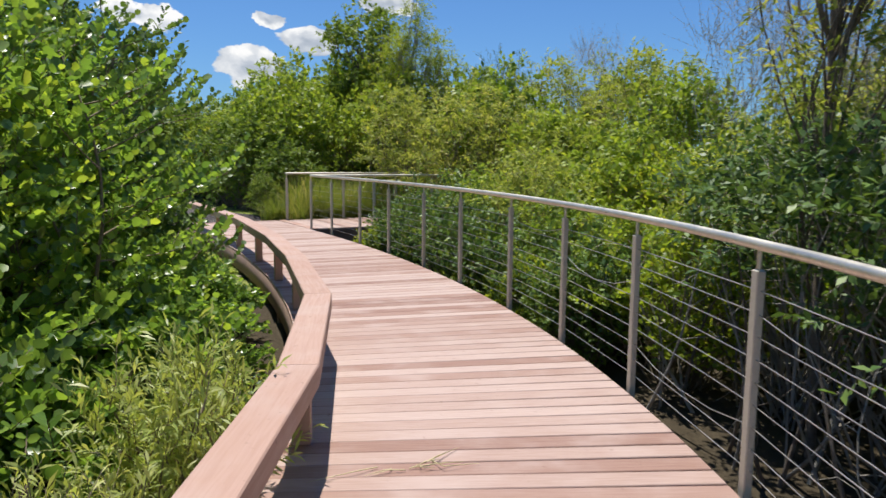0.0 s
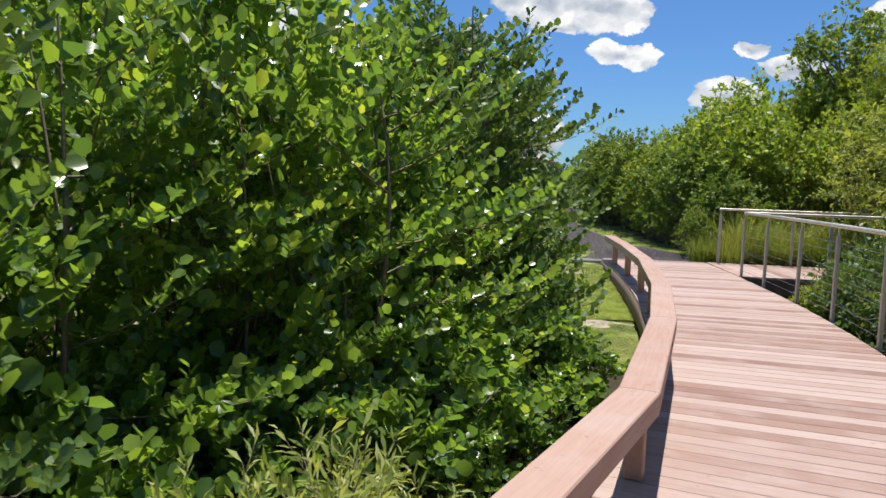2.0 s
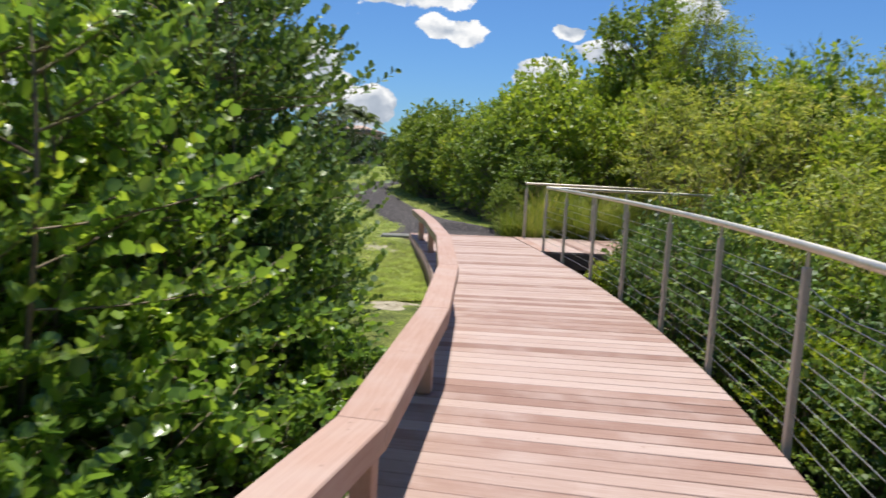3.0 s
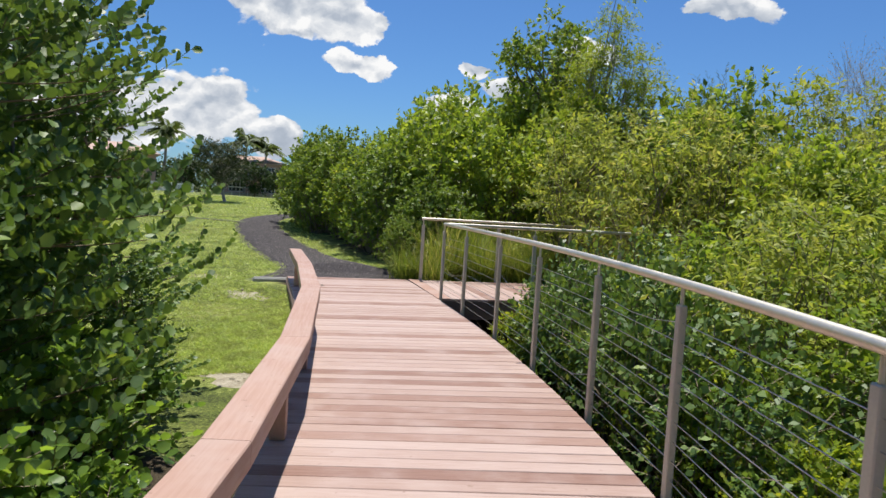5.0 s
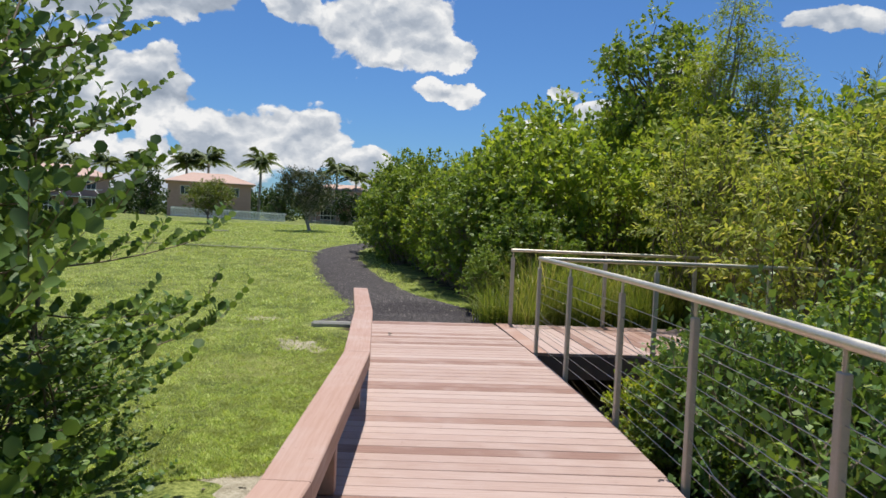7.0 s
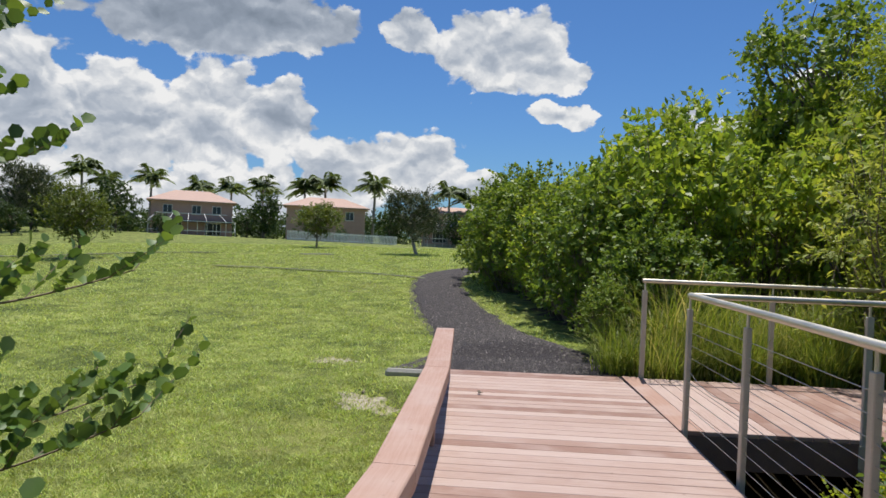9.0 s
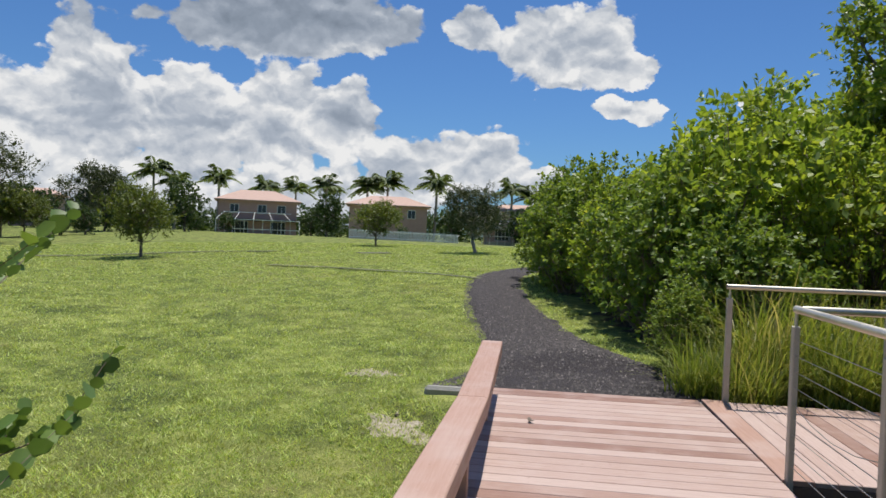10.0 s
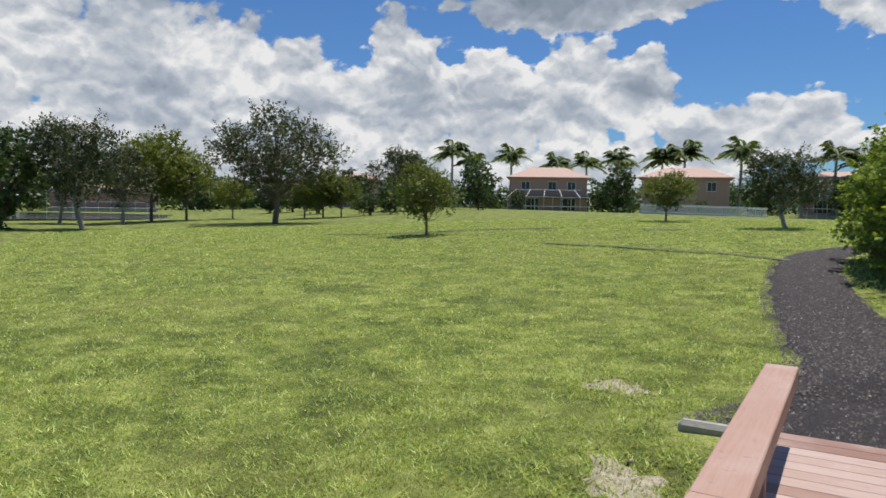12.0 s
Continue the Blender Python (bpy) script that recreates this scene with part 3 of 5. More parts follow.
def build_boardwalk():
    deck = thing("boardwalk", "curved boardwalk of weathered reddish hardwood planks", "boardwalk", kind="structure")
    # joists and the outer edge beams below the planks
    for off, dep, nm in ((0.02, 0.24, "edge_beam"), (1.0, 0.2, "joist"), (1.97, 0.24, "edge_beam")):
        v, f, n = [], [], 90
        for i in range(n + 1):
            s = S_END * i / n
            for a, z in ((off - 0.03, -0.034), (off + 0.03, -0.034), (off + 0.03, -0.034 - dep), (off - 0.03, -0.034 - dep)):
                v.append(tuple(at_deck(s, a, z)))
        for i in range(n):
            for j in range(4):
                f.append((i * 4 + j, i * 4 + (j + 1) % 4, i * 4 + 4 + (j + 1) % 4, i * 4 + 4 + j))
        part(nm, np_mesh(nm, np.array(v), np.array(f)), M_SHADED_WOOD, deck)
    s = 0.9
    while s < S_END:
        for a in (0.1, 1.9):
            p = at_deck(s, a)
            g = ground_z(p.x, p.y) - 0.2
            if g < -0.3:
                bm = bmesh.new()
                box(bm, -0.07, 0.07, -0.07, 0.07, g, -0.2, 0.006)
                o = part("pile", bm, M_SHADED_WOOD, deck)
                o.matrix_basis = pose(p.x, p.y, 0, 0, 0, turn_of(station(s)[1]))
        s += 2.4
    return deck


boardwalk = build_boardwalk()


def kerb_rail():
    """Low timber guard along the left edge: flat cap beams on short posts."""
    rail = thing("timber_guard", "low reddish timber guard with a broad flat cap on short posts", "railing")
    # joints of the cap: y along the edge, and how far each stands in from it
    joints = [(-3.6, 0.0), (-0.8, 0.0), (2.0, 0.0), (3.62, 0.03), (5.3, 0.06), (7.2, 0.005), (8.95, 0.01), (11.15, 0.035), (13.1, 0.025), (15.03, 0.01)]
    pts = [(s_at(y), o) for y, o in joints]
    ends = [s for s, o in pts]

    def corner(i, across):
        """a point of the joint i, so far across the cap, mitred between its two lengths"""
        c = [at_deck(s, o) for s, o in pts]
        d = (c[min(i + 1, len(c) - 1)] - c[max(i - 1, 0)]).normalized()
        return c[i] + Vector((d.y, -d.x, 0)) * across

    for i in range(len(pts) - 1):
        bm = bmesh.new()
        rings = []
        a0, b0 = corner(i, 0.09), corner(i + 1, 0.09)
        mid = (a0 + b0) / 2
        d = (b0 - a0).normalized()
        mt = pose(mid.x, mid.y, 0, 0, 0, turn_of(d.xy))
        inv = mt.inverted()
        for k, sg in ((i, 0.002), (i + 1, -0.002)):
            ring = []
            for off, z in ((0.0, 0.470), (0.006, 0.476), (0.184, 0.476), (0.19, 0.470), (0.19, 0.372), (0.184, 0.366), (0.006, 0.366), (0.0, 0.372)):
                q = corner(k, off) + d * sg
                ring.append(bm.verts.new(inv @ Vector((q.x, q.y, z))))
            rings.append(ring)
        for c in range(8):
            bm.faces.new((rings[0][c], rings[0][(c + 1) % 8], rings[1][(c + 1) % 8], rings[1][c]))
        bm.faces.new(rings[0])
        bm.faces.new(rings[1])
        o = part("cap", bm, M_CAP, rail)
        o.matrix_basis = mt
    post = None
    s = s_at(8.46) - 7 * 1.72
    while s < ends[-1]:
        p = at_deck(s, 0.075 + float(np.interp(s, ends, [o for _, o in pts])))
        m = pose(p.x, p.y, 0, 0, 0, turn_of(station(s)[1]))
        if post is None:
            bm = bmesh.new()
            box(bm, -0.045, 0.045, -0.045, 0.045, 0.002, 0.364, 0.005)
            post = part("short_post", bm, M_CAP, rail)
            post.matrix_basis = m
        else:
            o = part("short_post", post.data, None, rail)
            o.matrix_basis = m
        s += 1.72
    return rail


kerb_rail()

# ---- steel handrail ----
def right_table():
    rows, last, s2 = [], None, 0.0
    for s in np.arange(0, S_END + 0.01, 0.02):
        p = at_deck(s, WIDTH + 0.045)
        if last is not None:
            s2 += (p - last).length
        rows.append((s2, s))
        last = p
    return np.array(rows)


RT = right_table()


def post_mesh():
    bm = bmesh.new()
    box(bm, -0.019, 0.019, -0.027, 0.027, -0.30, 0.965, 0.005)
    return bm


def post_parts(rail, p, turn, store={}):
    """One rail post: square body, slim spigot, saddle and the fixing plate at the deck's edge."""
    if not store:
        bm = post_mesh()
        me = bpy.data.meshes.new("post")
        bm.to_mesh(me), bm.free()
        store["post"] = me
        bm = bmesh.new()
        bmesh.ops.create_cone(bm, cap_ends=True, segments=10, radius1=0.011, radius2=0.011, depth=0.085, matrix=Matrix.Translation((0, 0, 1.005)))
        me = bpy.data.meshes.new("spigot")
        bm.to_mesh(me), bm.free()
        store["spigot"] = me
        bm = bmesh.new()
        box(bm, -0.027, -0.020, -0.05, 0.05, -0.22, -0.04, 0.002)
        me = bpy.data.meshes.new("fixing_plate")
        bm.to_mesh(me), bm.free()
        store["fixing_plate"] = me
    o = None
    for nm, mt in (("post", M_POST), ("spigot", M_STEEL), ("fixing_plate", M_POST)):
        q = part(nm, store[nm], mt, rail if nm == "post" else o)
        if nm == "post":
            q.matrix_basis = pose(p.x, p.y, p.z, 0, 0, turn)
            o = q


def tube_part(name, pts, r, mat, parent, sides=12):
    v, f = tube_arrays(pts, [r] * len(pts), sides)
    return part(name, np_mesh(name, v, f), mat, parent, smooth=True)


def main_handrail():
    rail = thing("steel_handrail", "stainless steel handrail on grey posts with taut horizontal cables", "handrail")
    # lengths back from the mouth of the side platform to each post
    total = float(np.interp(s_at(13.25), RT[:, 1], RT[:, 0]))
    back = [-0.19, 1.03, 2.53, 3.88, 5.32, 6.62, 8.1, 9.37, 10.64, 12.02, 13.4, 14.8, 16.2]
    posts = []
    for b in back:
        s = float(np.interp(total - b, RT[:, 0], RT[:, 1]))
        p = at_deck(s, WIDTH + 0.045)
        posts.append((s, p))
        post_parts(rail, p, turn_of(station(s)[1]))
    s0, s1 = posts[-1][0], posts[0][0]
    line = [at_deck(s0 + (s1 - s0) * i / 80, WIDTH + 0.045, 1.07) for i in range(81)]
    tube_part("handrail", [tuple(p) for p in line], 0.024, M_STEEL, rail, 14)
    rng = random.Random(4)
    for i in range(len(posts) - 1):
        a, b = posts[i][1], posts[i + 1][1]
        for j in range(9):
            z = 0.10 + j * 0.0975
            sag = 0.0
            if rng.random() < 0.09:
                sag = rng.uniform(0.05, 0.12)
            pts = [(*(a + (b - a) * t).xy, z - sag * 4 * t * (1 - t)) for t in (0, 0.25, 0.5, 0.75, 1)]
            tube_part("cable", pts, 0.0026, M_CABLE, rail, 5)
    return posts[0][1]


MOUTH_NEAR = main_handrail()
S_MOUTH = s_at(13.41)
_, FWD, OUT = station(S_MOUTH)
BR_W = 2.2


def side_platform():
    """The short timber platform that leaves the boardwalk at its right, its border plank and its rails."""
    plat = thing("side_platform", "side platform of pale weathered planks beside the boardwalk", "deck", kind="structure")
    base = at_deck(S_MOUTH, WIDTH + 0.01)
    o2 = Vector((OUT.x, OUT.y, 0))
    f2 = Vector((FWD.x, FWD.y, 0))
    turn = turn_of(FWD)
    bm = bmesh.new()
    box(bm, 0.0, 0.19, 0.0, BR_W + 0.05, -0.034, 0.003, 0.004)
    b = part("border_plank", bm, M_CAP, plat)
    b.matrix_basis = pose(*base, 0, 0, turn)
    me = board_mesh(BR_W, PITCH - 0.006, 0.034)
    me.materials.append(M_BOARD)
    for i in range(30):
        p = base + o2 * (0.19 + 0.075 + i * PITCH)
        o = part("plank", me, None, plat)
        o.matrix_basis = pose(p.x, p.y, 0, 0, 0, turn + 90)
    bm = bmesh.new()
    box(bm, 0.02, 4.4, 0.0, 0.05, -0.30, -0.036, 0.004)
    o = part("edge_beam", bm, M_SHADED_WOOD, plat)
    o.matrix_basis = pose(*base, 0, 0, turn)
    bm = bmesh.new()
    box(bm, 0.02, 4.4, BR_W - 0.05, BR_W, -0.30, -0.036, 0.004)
    o = part("edge_beam", bm, M_SHADED_WOOD, plat)
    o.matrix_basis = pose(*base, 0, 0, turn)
    for side, first in ((-0.02, 1.35), (BR_W + 0.03, 0.0)):
        rail = thing("steel_handrail", "stainless steel handrail on grey posts beside the side platform", "handrail")
        st = base + f2 * side + o2 * (0.21 if first == 0.0 else 0.06)
        xs = [first + 1.38 * i for i in range(3)] if first else [0.0, 1.38, 2.76, 4.1]
        for x in xs:
            post_parts(rail, st + o2 * x, turn + 90)
        a, e = st + o2 * (-0.03 if side > 0 else 0.0), st + o2 * 4.15
        tube_part("handrail", [(*(a + (e - a) * t).xy, 1.07) for t in (0, 0.3, 0.6, 1)], 0.024, M_STEEL, rail, 14)


side_platform()


def kerb_block():
    """The concrete edging at the end of the boardwalk."""
    p, d, r = station(S_END)
    q = p - r * 0.55
    bm = bmesh.new()
    box(bm, 0, 3.1, 0.0, 0.1, -0.42, -0.035, 0.03)
    for v in bm.verts:
        v.co += Vector((0, 0, 0.012 * noise.noise(v.co * 9)))
    o = part("concrete_kerb", bm, M_CONCRETE)
    o.matrix_basis = pose(q.x, q.y, 0, 0, 0, turn_of(d)) @ pose(0, 0.02, 0)
    tagged(o, "pale concrete kerb holding the gravel at the boardwalk's end", "kerb", kind="structure")


kerb_block()

# ---- plants ----
def put(ob, x, y, scale=1.0, turn=0.0, squash=1.0, dz=0.0):
    """Stands a copy of a plant on the ground."""
    ob_new = copy_thing(ob, pose(x, y, ground_z(x, y) - 0.03 + dz, 0, 0, turn))
    ob_new.scale = (scale, scale, scale * squash)
    return ob_new


def first(ob, x, y, scale=1.0, turn=0.0, squash=1.0):
    ob.matrix_basis = pose(x, y, ground_z(x, y) - 0.03, 0, 0, turn)
    ob.scale = (scale, scale, scale * squash)
    return ob


def scatter(kinds, spots):
    used = set()
    for k, x, y, s, t, q in spots:
        if k in used:
            put(kinds[k], x, y, s, t, q)
        else:
            used.add(k)
            first(kinds[k], x, y, s, t, q)


# the tall cocoplum thicket on the lawn side of the boardwalk
coco = plant("cocoplum_shrub", "tall cocoplum shrub with round glossy leaves", "shrub", 11, 3.1, 1.75, 105, 8, 10, 0.4, 0.078, 0.068, G_COCO, shape=LEAF6, low=0.0, size=0.15, inner=0.5, ranked=True, crown=lambda f: 1.0 - 0.6 * f, group="cocoplum thicket")
coco_b = arching_shrub("cocoplum_shrub", "leggy dark cocoplum shrub with separate arching leafy boughs", 12, 3.3, 1.12, 7, 12, 0.062, 0.053, G_COCO_SHADED, low=0.24, rise=0.2, group="cocoplum thicket")
coco_d = arching_shrub("cocoplum_shrub", "cocoplum shrub with long bright leafy boughs beside the guard", 17, 3.3, 1.2, 7, 12, 0.068, 0.06, G_COCO, low=0.05, group="cocoplum thicket")
coco_e = arching_shrub("cocoplum_shrub", "tall dark cocoplum shrub with layered leafy boughs", 18, 3.5, 1.35, 8, 13, 0.066, 0.058, G_COCO_SHADED, low=0.08, rise=0.18, group="cocoplum thicket")
coco_c = plant("cocoplum_shrub", "low young cocoplum shrub with round yellow-green leaves", "shrub", 13, 1.1, 0.6, 26, 8, 10, 0.27, 0.07, 0.06, G_COCO, shape=LEAF6, low=0.0, size=0.22, inner=0.4, ranked=True, group="cocoplum thicket")
scatter({"a": coco, "b": coco_b, "c": coco_c, "d": coco_d, "e": coco_e}, [("a", -2.25, 2.2, 1.0, 0, 1.1), ("a", -2.7, 4.2, 1.0, 70, 1.12), ("a", -3.3, 6.2, 1.0, 150, 1.05), ("e", -3.85, 8.0, 1.0, 20, 1.0), ("b", -4.62, 9.35, 1.0, 20, 0.98), ("e", -4.75, 8.5, 0.95, 200, 1.08), ("a", -5.2, 5.6, 1.15, 260, 1.15), ("a", -5.0, 3.0, 1.15, 160, 1.15),
                                   ("d", -1.95, 3.3, 0.85, 130, 0.95), ("d", -2.3, 5.2, 0.9, 310, 1.0), ("e", -3.0, 7.1, 0.9, 60, 1.05), ("b", -1.6, 2.3, 0.9, 250, 0.95), ("b", -3.55, 9.0, 0.62, 140, 0.62), ("d", -2.05, 4.3, 0.8, 30, 0.85), ("d", -2.5, 6.1, 0.8, 200, 0.85),
                                   ("c", -1.0, 4.95, 0.7, 30, 0.85), ("c", -1.35, 6.05, 0.7, 170, 0.85), ("c", -1.85, 7.3, 0.7, 250, 0.8), ("c", -0.9, 4.2, 0.6, 320, 0.85),
                                   ("c", -0.85, 2.1, 1.0, 0, 0.9), ("c", -1.25, 3.5, 1.0, 50, 0.95), ("c", -1.3, 4.5, 1.0, 140, 0.9), ("c", -1.65, 5.5, 1.05, 220, 0.9), ("c", -2.15, 6.6, 1.0, 290, 0.9), ("c", -2.45, 7.5, 1.0, 10, 0.9), ("c", -3.25, 8.7, 0.9, 100, 0.8)])
sprig = plant("willow_shrub", "low shrub with narrow pale green leaves beside the guard", "shrub", 14, 1.15, 0.45, 30, 9, 13, 0.26, 0.085, 0.016, G_SPRIG, low=0.1, size=0.3, rise=0.8, spread=0.7, group="narrow-leaved shrubs")
scatter({"a": sprig}, [("a", -0.36, 3.5, 0.85, 0, 1.1), ("a", -0.6, 4.0, 0.7, 120, 1.05), ("a", -0.4, 2.6, 0.75, 220, 1.0)])

# shrubs of the wet thicket beyond the steel handrail
s1 = plant("thicket_shrub", "dense green thicket shrub with small oval leaves", "shrub", 21, 2.5, 1.25, 80, 10, 9, 0.22, 0.086, 0.05, G_SHRUB, low=0.02, size=0.2, inner=0.5, crown=lambda f: 1.0 - 0.45 * f, group="thicket")
s2 = plant("thicket_shrub", "bright green thicket shrub with broad young leaves", "shrub", 22, 2.2, 1.1, 62, 9, 10, 0.30, 0.074, 0.05, G_BRIGHT, shape=LEAF6, low=0.02, size=0.2, inner=0.5, ranked=True, group="thicket")
s3 = plant("dry_shrub", "olive yellow shrub with half-dry narrow leaves", "shrub", 23, 3.0, 1.2, 82, 9, 10, 0.40, 0.105, 0.033, G_DRY, low=0.05, size=0.19, droop=0.3, inner=0.45, group="thicket")
s4 = plant("thicket_shrub", "dark green glossy shrub at the thicket's edge", "shrub", 24, 2.8, 1.35, 125, 9, 9, 0.18, 0.09, 0.062, G_DARK, low=0.0, size=0.16, inner=0.55, crown=lambda f: 1.0 - 0.5 * f * f, group="thicket")
s5 = plant("thicket_shrub", "tall mid-green shrub deep in the thicket", "shrub", 25, 2.6, 1.25, 60, 10, 9, 0.25, 0.112, 0.066, G_SHRUB, low=0.05, size=0.23, inner=0.5, crown=lambda f: 1.0 - 0.4 * f, group="thicket")
s7 = plant("rail_shrub", "low bushy shrub with small bright leaves beside the rail", "shrub", 27, 1.1, 0.6, 40, 9, 11, 0.24, 0.052, 0.035, G_COCO_SHADED, low=0.0, size=0.22, inner=0.45, group="thicket")
s6 = plant("swamp_shrub", "leggy shrub with bare grey stems under a leafy canopy", "shrub", 26, 3.4, 1.5, 80, 9, 9, 0.38, 0.108, 0.05, G_COCO_SHADED, M_PALEBARK, low=0.46, size=0.2, inner=0.4, droop=0.2, group="thicket")
rr = random.Random(9)
spots = []


def beside(y, off):
    """x at so many metres to the right of the boardwalk's left edge"""
    q, d, r = edge_frame(min(y, 15.0))
    return (q + r * off).x, (q + r * off).y


# leafy front row, open and dark where the walk begins
for i in range(6):
    x, y = beside(7.1 + i * 0.92, 2.95 + rr.uniform(0, 0.25))
    spots.append((rr.choice(["a", "b", "d", "b"]), x, y, rr.uniform(0.44, 0.54), rr.uniform(0, 360), rr.uniform(0.75, 1.0)))
for i in range(7):
    spots.append(("f", *beside(7.3 + i * 0.74, 3.0 + rr.uniform(0, 0.5)), rr.uniform(0.95, 1.3), rr.uniform(0, 360), rr.uniform(1.0, 1.3)))
for i in range(6):
    x, y = beside(6.5 + i * 1.0, 3.9 + rr.uniform(0, 0.4))
    spots.append((rr.choice(["a", "b", "a", "c"]), x, y, rr.uniform(0.72, 0.86), rr.uniform(0, 360), rr.uniform(0.85, 1.05)))
for y, off, sc, q in ((-0.6, 4.4, 1.0, 1.0), (1.2, 4.0, 0.95, 0.95), (2.9, 4.1, 0.9, 0.9), (4.4, 4.3, 0.85, 0.9), (5.7, 4.5, 0.85, 0.9), (0.2, 6.4, 1.2, 1.1), (2.4, 6.2, 1.2, 1.15), (4.6, 6.4, 1.1, 1.1), (-1.5, 8.6, 1.4, 1.2), (1.0, 8.8, 1.4, 1.2), (3.5, 8.6, 1.35, 1.2)):
    spots.append(("g", *beside(y, off), sc, rr.uniform(0, 360), q))
for i in range(6):
    spots.append(("e", *beside(-1.5 + i * 2.0, 10.6), 1.3, rr.uniform(0, 360), 1.2))
for i in range(5):
    x, y = beside(5.6 + i * 1.4, 5.6 + rr.uniform(-0.3, 0.5))
    spots.append((rr.choice(["e", "c", "b", "a"]), x, y, rr.uniform(1.0, 1.15) if i < 4 else 0.95, rr.uniform(0, 360), rr.uniform(0.95, 1.1) if i < 4 else 0.9))
for i in range(5):
    x, y = beside(4.6 + i * 1.9, 7.8 + rr.uniform(-0.3, 0.6))
    spots.append((rr.choice(["e", "c", "a"]), x, y, rr.uniform(1.3, 1.45) if i < 4 else 1.1, rr.uniform(0, 360), rr.uniform(1.0, 1.15) if i < 4 else 0.95))
# hedge along the gravel path, and the thicket behind it
for t, off, sc, q, kind in ((0.10, 2.3, 0.78, 0.9, "d"), (0.2, 2.2, 1.0, 0.95, "d"), (0.3, 2.4, 1.05, 1.0, "d"), (0.4, 2.5, 1.1, 1.0, "a"), (0.48, 2.4, 1.1, 1.0, "d"), (0.56, 1.95, 1.05, 1.05, "d"), (0.64, 1.9, 1.1, 1.05, "d"), (0.73, 1.85, 1.1, 1.0, "d"), (0.82, 2.3, 1.1, 1.0, "d"), (0.68, 4.4, 1.25, 1.1, "a"),
                           (0.15, 4.3, 1.1, 1.1, "a"), (0.27, 4.4, 1.2, 1.1, "e"), (0.38, 4.6, 1.2, 1.1, "a"), (0.5, 4.8, 1.25, 1.15, "e"), (0.62, 5.0, 1.25, 1.1, "e"), (0.1, 6.2, 1.25, 1.15, "e"), (0.24, 6.6, 1.35, 1.25, "e"), (0.36, 7.0, 1.4, 1.25, "e"), (0.48, 7.2, 1.35, 1.2, "e")):
    p, p2 = path_mid(t), path_mid(t + 0.01)
    d = (p2 - p).normalized()
    c = p + Vector((d.y, -d.x)) * off
    spots.append((kind, c.x, c.y, sc, rr.uniform(0, 360), q))
for x, y, sc, kind in ((-1.6, 18.9, 1.1, "c"), (-0.1, 17.2, 1.15, "c"), (0.6, 19.2, 1.4, "e"), (-2.4, 21.0, 1.3, "e"), (1.8, 16.2, 1.2, "a"), (2.4, 21.4, 1.4, "c"), (4.4, 19.0, 1.4, "c"), (-0.4, 22.6, 1.4, "e"), (4.6, 23.0, 1.5, "e")):
    spots.append((kind, x, y, sc, rr.uniform(0, 360), 1.05))
for y, off, kind in ((12.6, 7.6, "e"), (13.6, 7.7, "c"), (14.8, 7.7, "e"), (11.9, 6.9, "c"), (12.15, 2.9, "b"), (12.2, 3.6, "d"), (12.0, 4.3, "a")):
    spots.append((kind, *beside(y, off), 1.0 if off > 5 else 0.42 + 0.15 * (off - 2.9), rr.uniform(0, 360), 0.95))
spots += [("e", -7.4, 27.0, 1.75, 40, 1.05), ("e", -5.4, 20.9, 1.3, 90, 1.1), ("d", -5.15, 17.95, 0.42, 0, 0.9)]
edge = at_deck(S_MOUTH, WIDTH).xy + OUT * 2.5 - FWD * 0.45
spots += [("c", edge.x, edge.y, 0.5, 120, 0.9), ("b", edge.x + 0.5, edge.y - 0.6, 0.55, 20, 0.9)]
scatter({"a": s1, "b": s2, "c": s3, "d": s4, "e": s5, "f": s7, "g": s6}, spots)

# trees of the thicket
first(plant("round_tree", "round-headed tree with dark green leaves above the thicket", "tree", 31, 6.3, 1.5, 60, 11, 10, 0.32, 0.13, 0.085, G_DARK, M_BARK, trunk=0.12, low=0.45, size=0.24, inner=0.45), -4.0, 24.7)
first(plant("cypress_tree", "light green feathery cypress tree with drooping twigs", "tree", 32, 6.3, 2.1, 150, 13, 14, 0.5, 0.10, 0.026, G_CYPRESS, M_PALEBARK, trunk=0.1, low=0.15, size=0.15, droop=0.3, inner=0.2, crown=lambda f: max(0.1, 1.0 - 0.92 * f)), -1.9, 21.9)
grey = plant("grey_shrub", "half-bare grey shrub with thin upright twigs", "shrub", 33, 5.4, 1.1, 60, 12, 9, 0.7, 0.05, 0.016, G_GREY, M_PALEBARK, low=0.35, size=0.25, rise=0.9)
scatter({"a": grey}, [("a", 4.4, 5.6, 0.7, 30, 1.0), ("a", 5.0, 8.2, 0.8, 260, 1.0), ("a", 5.2, 13.5, 0.95, 0, 1.0), ("a", 6.6, 12.0, 1.0, 80, 1.05), ("a", 1.7, 24.7, 0.75, 200, 0.95), ("a", 3.4, 23.6, 0.9, 120, 1.05)])
first(plant("wild_palm", "bushy dark green palm rising from the thicket", "palm", 34, 4.1, 1.0, 40, 10, 14, 0.6, 0.12, 0.016, G_PALM, M_BARK, trunk=0.07, low=0.55, size=0.3, spread=0.5, rise=0.5), 0.5, 23.5)
first(plant("slim_tree", "slim grey-barked tree with fine olive foliage", "tree", 35, 9.0, 0.8, 64, 10, 11, 0.34, 0.085, 0.03, G_DRY, M_BARK, trunk=0.045, lean=(0.15, 0.3), low=0.2, size=0.34, droop=0.2, inner=0.2), 3.45, 6.2)


